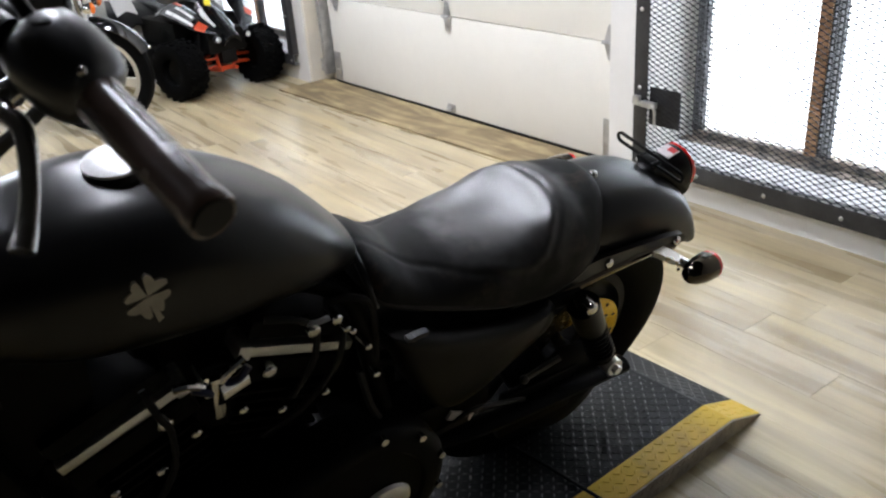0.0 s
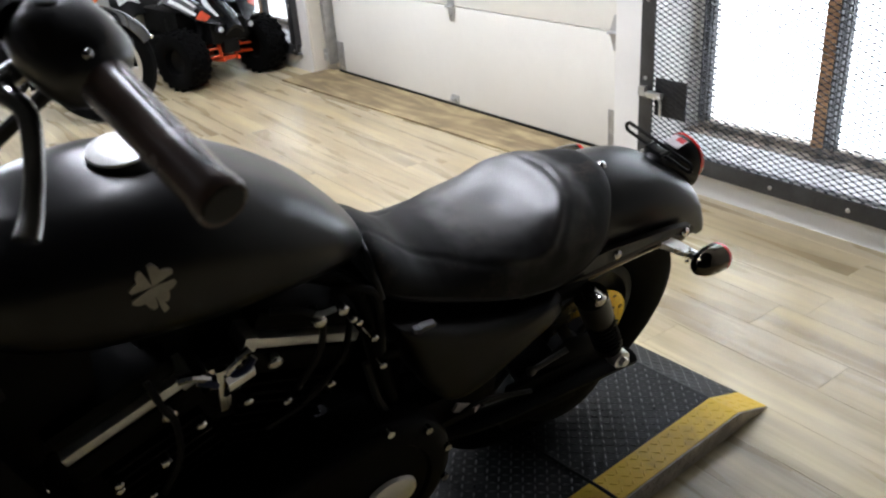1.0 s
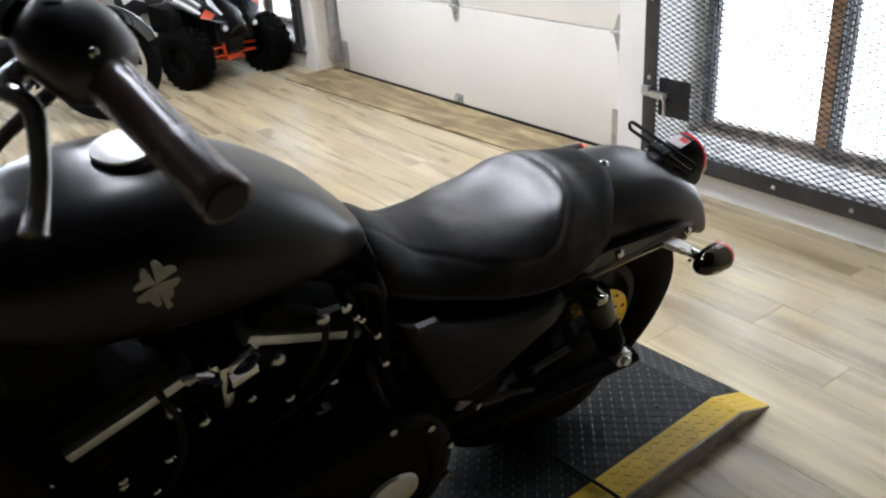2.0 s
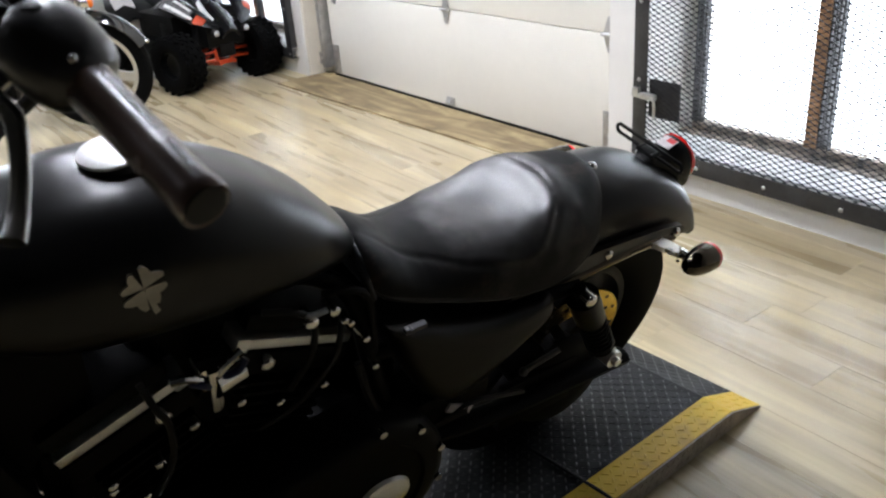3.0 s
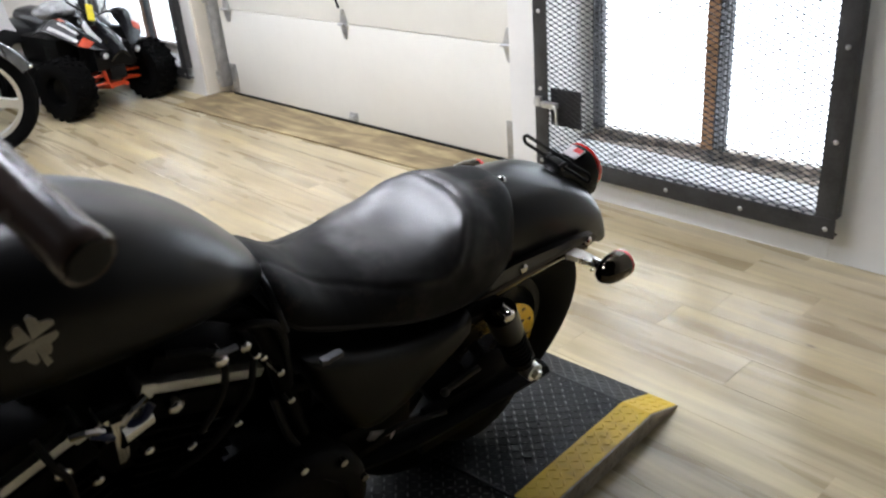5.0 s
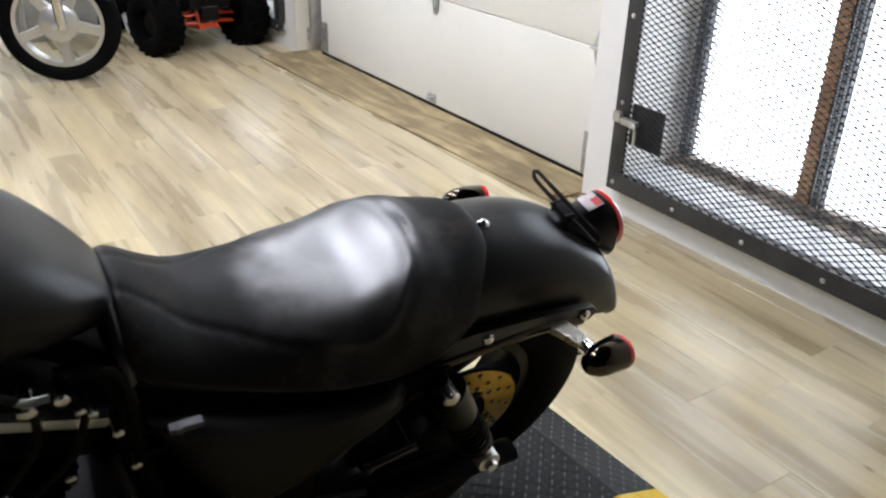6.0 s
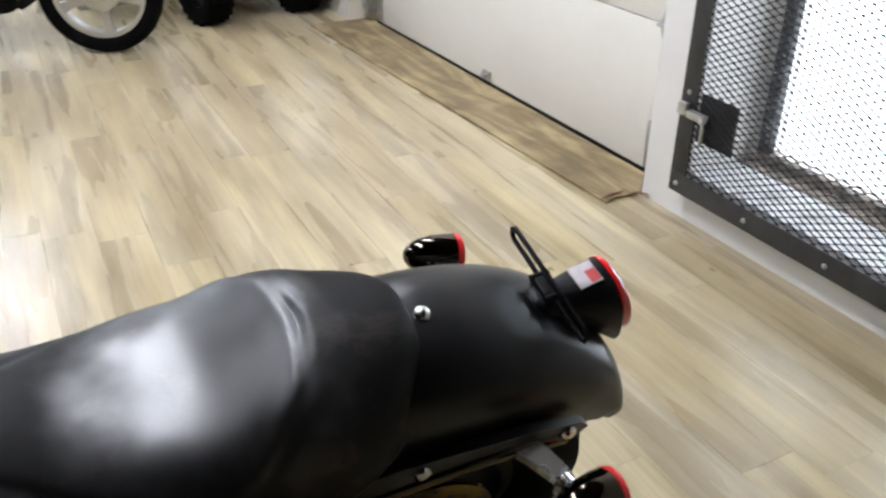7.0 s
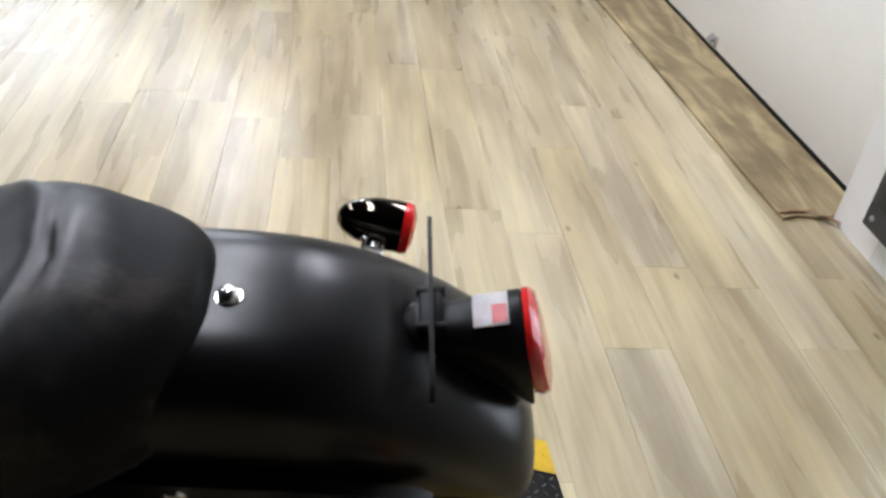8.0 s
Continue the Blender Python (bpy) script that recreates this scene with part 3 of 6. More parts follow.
rings_to_mesh(bm, [[(x, y, 0.001) for x, y in a], [(x, y, 0.011) for x, y in a]])
structure("threshold", bm, M_PLY, "worn plywood sheet in front of the garage door")


def wood_splinter(x, y, rz, ln):
    s = thing("wood_splinter", pose(x, y, 0.012, 0, 0, rz), "broken strip of brown plywood by the door post", "wood scrap", "wood scraps")
    bm = bmesh.new()
    tube(bm, [(-ln / 2, 0, 0.002), (-ln * 0.1, 0.006, 0.004), (ln * 0.2, -0.004, 0.004), (ln / 2, 0.004, 0.003)], 0.008, 6, 4, 0.45, radii=[0.003, 0.009, 0.008, 0.003])
    part("strip", bm, M_WOODRAW, s)


wood_splinter(2.63, 2.43, 10, 0.12)
wood_splinter(2.715, 2.392, -35, 0.07)


# ---- mesh security gate ----
def mesh_strands(w, h, lw, sw):
    """Expanded steel mesh over w by h: diamonds lw wide and sw high."""
    verts, faces = [], []
    t, tk, d = 0.0010, 0.0025, 0.0022       # strands thicken to knuckles where they meet
    rows = int(h / sw)
    cols = int(w / (lw / 2))
    for r in range(rows + 1):
        for s in (1, -1):
            for c in range(cols):
                ya, yb = c * lw / 2, (c + 1) * lw / 2
                za = r * sw + (0 if c % 2 == 0 else s * sw / 2)
                zb = r * sw + (s * sw / 2 if c % 2 == 0 else 0)
                if min(za, zb) < 0 or max(za, zb) > h:
                    continue
                k = len(verts)
                for f, e in ((0, tk), (0.28, t), (0.72, t), (1, tk)):
                    y, z = ya + (yb - ya) * f, za + (zb - za) * f
                    verts += [(-d, y, z - e), (d, y, z - e), (d, y, z + e), (-d, y, z + e)]
                for j in (k, k + 4, k + 8):
                    faces += [(j + i, j + (i + 1) % 4, j + 4 + (i + 1) % 4, j + 4 + i) for i in range(4)]
    me = bpy.data.meshes.new("steel_mesh")
    me.from_pydata(verts, [], faces)
    me.materials.append(M_MESH)
    return me


GATE = pose(2.690, 2.238, 0.108, 0, 0, 0.6)
GW, GH, FB = 1.225, 1.95, 0.066


def mesh_gate(m, label, latch):
    g = thing("security_gate", m, label, "security gate", "mesh gates")
    for nm, bx in (("frame_bar", (0, 0.006, -GW, 0, 0, FB)), ("frame_bar", (0, 0.006, -GW, 0, GH - FB, GH)),
                   ("frame_bar", (0.0, 0.006, -FB, 0, FB + 0.001, GH - FB - 0.001)), ("frame_bar", (0.0, 0.006, -GW, -GW + FB, FB + 0.001, GH - FB - 0.001))):
        bm = bmesh.new()
        x0, x1, y0, y1, z0, z1 = bx
        box(bm, *bx, bevel=0.0015)
        # the angle's second leg, towards the wall
        if z1 - z0 < 0.1:
            zz = z0 if z0 < 1 else z1 - 0.006
            box(bm, 0.006, 0.043, y0 + 0.004, y1 - 0.004, zz, zz + 0.006, 0.0015)
        else:
            yy = y1 - 0.006 if y1 > -0.01 else y0
            box(bm, 0.006, 0.043, yy, yy + 0.006, z0, z1, 0.0015)
        part(nm, bm, M_STEEL, g)
    bolts = [(-0.03 - k * 0.2913, 0.03) for k in range(5)] + [(-0.03, 0.03 + k * 0.30) for k in range(1, 7)] + [(-GW + 0.03, 0.03 + k * 0.29) for k in range(1, 7)]
    for y, z in bolts:
        bm = bmesh.new()
        ball(bm, (-0.001, y, z), 0.0085, (0.6, 1, 1), u=10, v=6)
        part("bolt", bm, M_GALV, g)
    ms = new("steel_mesh", mesh_strands(GW - 0.05, GH - 0.05, 0.043, 0.0205))
    ms.parent = g
    ms.location = (0.012, -GW + 0.025, 0.025)
    ms["label"] = "expanded steel mesh with diamond openings"
    ms["kind"] = "stuff"
    if latch:
        bm = bmesh.new()
        box(bm, 0.0152, 0.0192, -0.218, -0.068, 0.185, 0.335, 0.001)
        part("latch_plate", bm, M_STEEL, g, "dark square steel latch plate")
        bm = bmesh.new()
        box(bm, -0.026, -0.005, -0.125, -0.055, 0.262, 0.285, 0.002)
        box(bm, -0.022, -0.005, -0.045, -0.012, 0.262, 0.30, 0.002)
        cyl(bm, (-0.016, -0.01, 0.274), (-0.016, -0.13, 0.274), 0.006, n=10)
        tube(bm, [(-0.018, -0.105, 0.274), (-0.03, -0.125, 0.270), (-0.03, -0.132, 0.25), (-0.03, -0.132, 0.195)], 0.006, 8)
        part("latch", bm, M_GALV, g, "galvanised sliding latch with bent handle")
    return g


mesh_gate(GATE, "dark steel security gate with expanded mesh over the window", True)
g2 = mesh_gate(pose(2.600, 6.335, 0.108, 0, 0, 1.3), "dark steel security gate with expanded mesh behind the quad bike", False)
bm = bmesh.new()
box(bm, -0.012, -0.001, -GW + 0.02, -GW + 0.16, 0.50, 0.66, 0.002)
part("latch_plate", bm, M_STEEL, g2, "dark steel latch box")


# ---- ceiling lights ----
def ceiling_light(x, y):
    c = thing("ceiling_light", pose(x, y, ROOM_H - 0.001), "round white ceiling light with glowing diffuser", "ceiling light", "ceiling lights")
    bm = bmesh.new()
    lathe(bm, [(0.0, 0.0), (0.165, 0.0), (0.165, -0.04), (0.155, -0.05), (0.0, -0.05)], 32)
    part("housing", bm, M_PLASTW, c)
    bm = bmesh.new()
    lathe(bm, [(0.0, -0.0505), (0.132, -0.0505), (0.130, -0.062), (0.11, -0.072), (0.0, -0.076)], 32)
    part("diffuser", bm, M_LAMP, c, "glowing white diffuser")


for lx, ly in LIGHTS:
    ceiling_light(lx, ly)


# ---- motorcycle ramp platform ----
PLAT = pose(1.770, 0.986, 0, 0, 0, 3)
PH, PW, PL, RL = 0.052, 0.605, 2.95, 0.127


def lozenges(x0, x1, y0, y1, z, slope=0.0):
    """Raised tread bars of chequer plate, alternately turned; slope drops z along x from x0."""
    verts, faces = [], []
    p = 0.0185
    nx, ny = int((x1 - x0) / p), int((y1 - y0) / p)
    for i in range(nx):
        for j in range(ny):
            cx, cy = x0 + (i + 0.5) * (x1 - x0) / nx, y0 + (j + 0.5) * (y1 - y0) / ny
            a = radians(45 if (i + j) % 2 else -45)
            ca, sa = math.cos(a), math.sin(a)
            k = len(verts)
            h = 0.0016
            for u, v, w in ((-0.0095, 0, 0), (0, -0.0027, 0), (0.0095, 0, 0), (0, 0.0027, 0), (-0.0045, 0, h), (0.0045, 0, h)):
                xx, yy = cx + u * ca - v * sa, cy + u * sa + v * ca
                verts.append((xx, yy, z - slope * (xx - x0) + w))
            faces += [(k, k + 1, k + 5, k + 4), (k + 1, k + 2, k + 5), (k + 2, k + 3, k + 4, k + 5), (k + 3, k, k + 4)]
    return verts, faces


def tread_part(name, sets, material, parent, label=""):
    verts, faces = [], []
    for vs, fs in sets:
        k = len(verts)
        verts += vs
        faces += [tuple(i + k for i in f) for f in fs]
    me = bpy.data.meshes.new(name)
    me.from_pydata(verts, [], faces)
    me.materials.append(material)
    ob = new(name, me)
    ob.parent = parent
    ob["kind"] = "stuff"
    if label:
        ob["label"] = label
    return ob


def ramp_platform():
    p = thing("motorcycle_platform", PLAT, "low black chequer-plate motorcycle platform with worn yellow edges", "platform")
    s = (PH - 0.004) / RL
    YB = 0.080
    for nm, y0, y1, mt, lab in (("edge_strip", 0, YB, M_YELLOW, "worn yellow painted edge"), ("deck", YB, PW - YB, M_PLATE, "scuffed black chequer plate"), ("edge_strip", PW - YB, PW, M_YELLOW, "worn yellow painted edge")):
        bm = bmesh.new()
        prof = [(0.0, 0.001), (0.0, 0.004), (-RL, PH), (-PL, PH), (-PL, 0.001)]
        rings_to_mesh(bm, [[(x, y0, z) for x, z in prof], [(x, y1, z) for x, z in prof]])
        part(nm, bm, mt, p, lab, smooth=False)
    tread_part("tread", [lozenges(-1.75, -RL - 0.006, YB + 0.004, PW - YB - 0.004, PH), lozenges(-RL + 0.004, -0.004, YB + 0.004, PW - YB - 0.004, PH - s * 0.004, s)], M_TREAD, p, "raised worn tread bars")
    tread_part("tread", [lozenges(-1.75, -RL - 0.006, 0.006, YB - 0.004, PH), lozenges(-RL + 0.004, -0.004, 0.006, YB - 0.004, PH - s * 0.004, s),
                         lozenges(-1.75, -RL - 0.006, PW - YB + 0.004, PW - 0.006, PH), lozenges(-RL + 0.004, -0.004, PW - YB + 0.004, PW - 0.006, PH - s * 0.004, s)], M_YELLOW, p)
    for y0, y1 in ((-0.004, -0.0005), (PW + 0.0005, PW + 0.004)):
        bm = bmesh.new()
        prof = [(0.0, 0.0), (0.0, 0.003), (-RL, PH - 0.002), (-PL, PH - 0.002), (-PL, 0.0)]
        rings_to_mesh(bm, [[(x, y0, z) for x, z in prof], [(x, y1, z) for x, z in prof]])
        part("side_plate", bm, M_SIDE, p, "bare chequer-plate side", smooth=False)
    vs, fs = lozenges(-1.75, -RL, -PH + 0.004, -0.004, 0)
    vs = [(x, -0.004 - z, -y) for x, y, z in vs]
    tread_part("tread", [(vs, fs)], M_SIDE, p)
    return p


ramp_platform()
bm = bmesh.new()
tube(bm, [(1.175, 1.24, 0.060), (1.188, 1.157, 0.059), (1.195, 1.076, 0.059), (1.202, 0.97, 0.060), (1.207, 0.90, 0.045), (1.215, 0.84, 0.008), (1.23, 0.74, 0.006), (1.20, 0.55, 0.006)], 0.0042, 8)
strap = part("black_cable", bm, M_SEAL)
tagged(strap, "thin black cable lying across the platform edge", "cable")


# ---- the black motorcycle ----
# its own frame: x backwards, y to its right, z up from the rear tyre's contact; it leans on its stand
BIKE = pose(1.25, 1.245, PH + 0.0005, 0, 0, -2.5) @ pose(0, 0, 0, 14, 0, 0)
AXLE = (-0.035, 0.0, 0.315)
WHEEL_TILT = pose(0, 0, 0.65) @ pose(0, 0, 0, 7, 0, 0) @ pose(0, 0, -0.65)      # the rear wheel sits a little inwards at its foot
bike = thing("motorcycle", BIKE, "satin black cruiser motorcycle leaning on its stand on the platform", "motorcycle")


def section(x, w, top, bottom, pt=2.4, pb=3.5, zc=0.45, n=40, dish=0.0):
    """A closed ring across the bike: rounded on top, squarer below."""
    zm = bottom + (top - bottom) * zc
    out = []
    for k in range(n):
        a = 2 * math.pi * k / n
        c, s = math.cos(a), math.sin(a)
        p = pt if s >= 0 else pb
        y = w * math.copysign(abs(c) ** (2 / p), c)
        z = zm + ((top - zm) if s >= 0 else (zm - bottom)) * math.copysign(abs(s) ** (2 / p), s)
        if dish and s > 0:
            z -= dish * max(0.0, 1 - (y / (0.8 * w)) ** 2) ** 1.5
        out.append((x, y, z))
    return out


def tyre(parent, centre, R, width, rim_r, name="tyre", n=56, grooves=False, m=None):
    bm = bmesh.new()
    w = width / 2
    prof = [(rim_r, -w * 0.62), (rim_r + 0.012, -w * 0.80), (R * 0.88, -w), (R * 0.945, -w * 0.93), (R * 0.98, -w * 0.66), (R * 0.996, -w * 0.3), (R, 0),
            (R * 0.996, w * 0.3), (R * 0.98, w * 0.66), (R * 0.945, w * 0.93), (R * 0.88, w), (rim_r + 0.012, w * 0.80), (rim_r, w * 0.62)]
    turn = Matrix.Translation(centre) @ pose(0, 0, 0, 90, 0, 0)
    lathe(bm, prof, n, (m or Matrix.Identity(4)) @ turn, close=True)
    if grooves:
        for k in range(0, n, 2):
            a = 2 * math.pi * k / n
            for sgn in (-1, 1):
                mm = turn @ pose(0, 0, 0, 0, 0, math.degrees(a)) @ pose(R * 0.975, 0, sgn * w * 0.55, 0, sgn * -22, 0) @ pose(0, 0, 0, sgn * 28, 0, 0)
                if m is not None:
                    mm = m @ mm
                box(bm, -0.004, 0.010, -0.004, 0.014, -w * 0.26, w * 0.26, m=mm)
    return part(name, bm, M_RUBBER, parent, "black treaded rubber tyre")


# rear wheel
wheel = part("rear_wheel", (lambda bm: (lathe(bm, [(0.20, -0.055), (0.222, -0.05), (0.222, 0.05), (0.20, 0.055), (0.192, 0.03), (0.192, -0.03)], 48,
              Matrix.Translation(AXLE) @ pose(0, 0, 0, 90, 0, 0), close=True), bm)[1])(bmesh.new()), M_ENGINE, bike, "black cast rim")
tyre(wheel, AXLE, 0.335, 0.145, 0.215, n=80)
wheel.matrix_local = WHEEL_TILT
bm = bmesh.new()
for k in range(9):
    a = 2 * math.pi * k / 9
    mm = Matrix.Translation(AXLE) @ pose(0, 0, 0, 0, math.degrees(a), 0)
    box(bm, 0.03, 0.196, -0.014, 0.014, -0.010, 0.010, 0.004, mm)
cyl(bm, (AXLE[0], -0.09, AXLE[2]), (AXLE[0], 0.09, AXLE[2]), 0.042, n=24)
part("spokes", bm, M_ENGINE, wheel, "black cast spokes and hub")
bm = bmesh.new()
yd = -0.078
lathe(bm, [(0.085, -0.003), (0.146, -0.003), (0.146, 0.003), (0.085, 0.003)], 56, Matrix.Translation((AXLE[0], yd, AXLE[2])) @ pose(0, 0, 0, 90, 0, 0), close=True)
disc = part("brake_disc", bm, M_DISC, bike, "drilled steel brake disc")
disc.matrix_local = WHEEL_TILT @ pose(0.022, 0, 0.018)
# black plugs stand in for the dark inside the drilled holes
bm = bmesh.new()
for k in range(15):
    for rr, off in ((0.134, 0), (0.116, 0.12), (0.099, 0.24)):
        a = 2 * math.pi * k / 15 + off
        c = (AXLE[0] + rr * math.cos(a), yd, AXLE[2] + rr * math.sin(a))
        cyl(bm, (c[0], yd - 0.0036, c[2]), (c[0], yd + 0.0036, c[2]), 0.0045, n=8)
part("hole_plugs", bm, M_SEAL, disc, "black plugs drawn as the dark of the drilled holes")["kind"] = "stuff"
bm = bmesh.new()
for k in range(5):
    a = 72 * k + 20
    mm = Matrix.Translation((AXLE[0], yd, AXLE[2])) @ pose(0, 0, 0, 0, a, 0)
    box(bm, 0.025, 0.092, -0.004, 0.003, -0.012, 0.012, 0.002, mm)
part("disc_carrier", bm, M_ENGINE, disc, "black disc carrier")
bm = bmesh.new()
box(bm, -0.045, 0.045, -0.045, 0.03, -0.028, 0.028, 0.008, Matrix.Translation((AXLE[0] - 0.115, -0.083, AXLE[2] + 0.055)) @ pose(0, 0, 0, 0, -25, 0))
cyl(bm, (AXLE[0] - 0.115, -0.135, AXLE[2] + 0.055), (AXLE[0] - 0.115, -0.1, AXLE[2] + 0.055), 0.02, n=16)
part("brake_caliper", bm, M_ENGINE, bike, "black brake caliper").matrix_local = WHEEL_TILT

# rear fender: a curved shell over the wheel
FEND = [(-0.33, 0.595, 0.098, -0.10), (-0.25, 0.672, 0.102, -0.10), (-0.16, 0.712, 0.104, -0.10), (-0.06, 0.738, 0.104, -0.105), (0.03, 0.740, 0.104, -0.11),
        (0.10, 0.728, 0.104, -0.112), (0.165, 0.702, 0.102, -0.108), (0.225, 0.662, 0.098, -0.10), (0.261, 0.619, 0.094, -0.088), (0.279, 0.580, 0.090, -0.060), (0.284, 0.556, 0.087, -0.040)]


def fender_ring(row, prev, nxt, shrink=0.0, n=26):
    x, z, w, drop = row
    t = Vector((nxt[0] - prev[0], 0, nxt[1] - prev[1])).normalized()
    out = Vector((-t.z, 0, t.x))
    if out.dot(Vector((x - AXLE[0], 0, z - AXLE[2]))) < 0:
        out = -out
    pts = []
    d = -drop
    for k in range(n):
        a = math.pi * k / (n - 1)
        y = -math.cos(a)
        s = max(0.0, math.sin(a))
        yy = (w - shrink) * math.copysign(abs(y) ** 0.62, y)
        h = -d + d * s ** 0.62
        pts.append(Vector((x, yy, z)) + out * (h - shrink))
    return pts


rows = smooth_rows(FEND, 40)
bm = bmesh.new()
outer, inner = [], []
for i, r in enumerate(rows):
    p, q = rows[max(0, i - 1)], rows[min(len(rows) - 1, i + 1)]
    outer.append(fender_ring(r, p, q))
    inner.append(list(reversed(fender_ring(r, p, q, 0.004))))
rings_to_mesh(bm, [a + b for a, b in zip(outer, inner)])
part("rear_fender", bm, M_BLACK, bike, "satin black rear fender")

# struts beside the fender, with their bolts
for sgn in (-1, 1):
    bm = bmesh.new()
    extrude_outline(bm, [(-0.30, 0.555), (-0.30, 0.60), (-0.20, 0.628), (-0.06, 0.642), (0.10, 0.632), (0.165, 0.622), (0.178, 0.610), (0.165, 0.596), (0.10, 0.598), (-0.05, 0.603), (-0.18, 0.585)],
                    sgn * 0.108, sgn * 0.121)
    st = part("fender_strut", bm, M_BLACK, bike, "black fender strut")
    for x, z in ((0.150, 0.611), (-0.034, 0.624)):
        bm = bmesh.new()
        ball(bm, (x, sgn * 0.122, z), 0.0105, (1, 0.62, 1), u=14, v=8)
        part("bolt", bm, M_CHROME, st, "chrome bolt")
    bm = bmesh.new()
    tube(bm, [(-0.28, sgn * 0.112, 0.577), (-0.12, sgn * 0.115, 0.594), (0.05, sgn * 0.116, 0.606), (0.15, sgn * 0.115, 0.598)], 0.0115, 10)
    part("strut_trim", bm, M_SMOKE, st, "dark polished lower edge")


# turn signals
def turn_signal(sgn):
    cx, cy, cz = 0.126 - 0.005 * sgn, sgn * 0.203, 0.605 + 0.004 * sgn
    m = pose(cx, cy, cz, 0, 95, 0) @ pose(0, 0, 0, sgn * 7, 0, 0)
    bm = bmesh.new()
    prof = [(0.0, -0.044), (0.008, -0.0425), (0.016, -0.036), (0.023, -0.022), (0.027, -0.004), (0.0283, 0.015), (0.0283, 0.027), (0.0, 0.027)]
    lathe(bm, prof, 28, m)
    s = part("turn_signal", bm, M_SMOKE, bike, "bullet turn signal in smoked chrome")
    bm = bmesh.new()
    lathe(bm, [(0.0283, 0.0275), (0.0288, 0.031), (0.0272, 0.037), (0.018, 0.0415), (0.0, 0.0425), (0.0, 0.028)], 28, m)
    part("lens", bm, M_RED, s, "red signal lens")
    bm = bmesh.new()
    # a flat chrome blade, wider at the fender
    ends = []
    for y, x0, x1, z, h in ((0.112, 0.072, 0.106, 0.606, 0.006), (0.135, 0.088, 0.119, 0.604, 0.006), (0.158, 0.102, 0.129, 0.601, 0.005), (0.176, 0.110, 0.130, 0.601, 0.005)):
        ends.append([(x, sgn * y, z + dz) for x, dz in ((x0, -h), (x1, -h), (x1, h), (x0, h))])
    rings_to_mesh(bm, ends)
    part("stem", bm, M_BRIGHT, s, "flat chrome stem")
    bm = bmesh.new()
    cyl(bm, (0.118, sgn * 0.168, 0.601), (0.121, sgn * 0.184, 0.602), 0.010, n=16)
    for dz in (-0.012, 0, 0.012):
        ball(bm, (0.108, sgn * 0.174, 0.602 + dz), 0.004, u=8, v=6)
    part("collar", bm, M_CHROME, s, "chrome collar")


turn_signal(-1)
turn_signal(1)

# tail light: a round neck on the fender that widens backwards to the lens
def tail_ring(xt, zt, xb, zb, w, n=36):
    """A ring from its top (xt, zt) to its foot (xb, zb), w half wide: flat on top, narrower below."""
    out = []
    for k in range(n):
        a = 2 * math.pi * k / n
        c, sn = math.cos(a), math.sin(a)
        v = 0.5 - 0.5 * math.copysign(abs(sn) ** 0.86, sn)
        out.append((xt + (xb - xt) * v, w * math.copysign(abs(c) ** 0.86, c) * (1 - 0.15 * v), zt + (zb - zt) * v))
    return out


bm = bmesh.new()
rings_to_mesh(bm, [tail_ring(*r) for r in ((0.143, 0.702, 0.146, 0.690, 0.010), (0.145, 0.712, 0.150, 0.685, 0.019), (0.152, 0.7175, 0.158, 0.682, 0.0245), (0.162, 0.7185, 0.170, 0.679, 0.0255),
                                           (0.170, 0.7160, 0.180, 0.675, 0.0250), (0.196, 0.7240, 0.214, 0.657, 0.0320), (0.220, 0.7315, 0.246, 0.634, 0.0395), (0.239, 0.7360, 0.272, 0.614, 0.0450), (0.2420, 0.7350, 0.2745, 0.615, 0.0440))])
tail = part("tail_light", bm, M_PLASTB, bike, "black layback tail light housing")
bm = bmesh.new()
rings_to_mesh(bm, [tail_ring(*r) for r in ((0.2425, 0.7355, 0.2690, 0.640, 0.0450), (0.2480, 0.7365, 0.2790, 0.636, 0.0455), (0.2545, 0.7320, 0.2850, 0.639, 0.0425), (0.2620, 0.7150, 0.2845, 0.652, 0.029), (0.2680, 0.6980, 0.2800, 0.668, 0.010))])
lens = part("lens", bm, M_RED, tail, "red tail lens")
bm = bmesh.new()
LBL = pose(0.216, 0.001, 0.7306, 0, -16, 0)
box(bm, -0.015, 0.015, -0.017, 0.017, -0.0012, 0.0006, 0.0003, LBL)
lab = part("label", bm, M_LABELW, tail, "pale label on the housing")
bm = bmesh.new()
box(bm, 0.001, 0.014, -0.015, 0.004, 0.0008, 0.0012, 0, LBL)
part("label_print", bm, M_LABELR, tail, "red printed block")
# slotted plate bracket in front of the tail light
bm = bmesh.new()
ring_o, ring_i = [], []
for k in range(40):
    a = 2 * math.pi * k / 40
    c, s = math.cos(a), math.sin(a)
    ring_o.append((0.0, 0.080 * math.copysign(1, c) + 0.0125 * c, 0.0125 * s))
    ring_i.append((0.0, 0.080 * math.copysign(1, c) + 0.0065 * c, 0.0065 * s))
mm = pose(0.166, 0.003, 0.7315, 0, -6, 0) @ pose(0, 0, 0, 2, 0, 0)
loops = [[mm @ Vector((dx, y, z)) for _, y, z in rg] for dx, rg in ((-0.002, ring_o), (0.002, ring_o), (0.002, ring_i), (-0.002, ring_i))]
rings_to_mesh(bm, loops, caps=False, loop=True)
br = part("plate_bracket", bm, M_PLASTB, bike, "slotted black number plate bracket")
bm = bmesh.new()
for y in (-0.018, 0.018):
    cyl(bm, mm @ Vector((-0.012, y, -0.008)), mm @ Vector((0.012, y, -0.008)), 0.005, n=10)
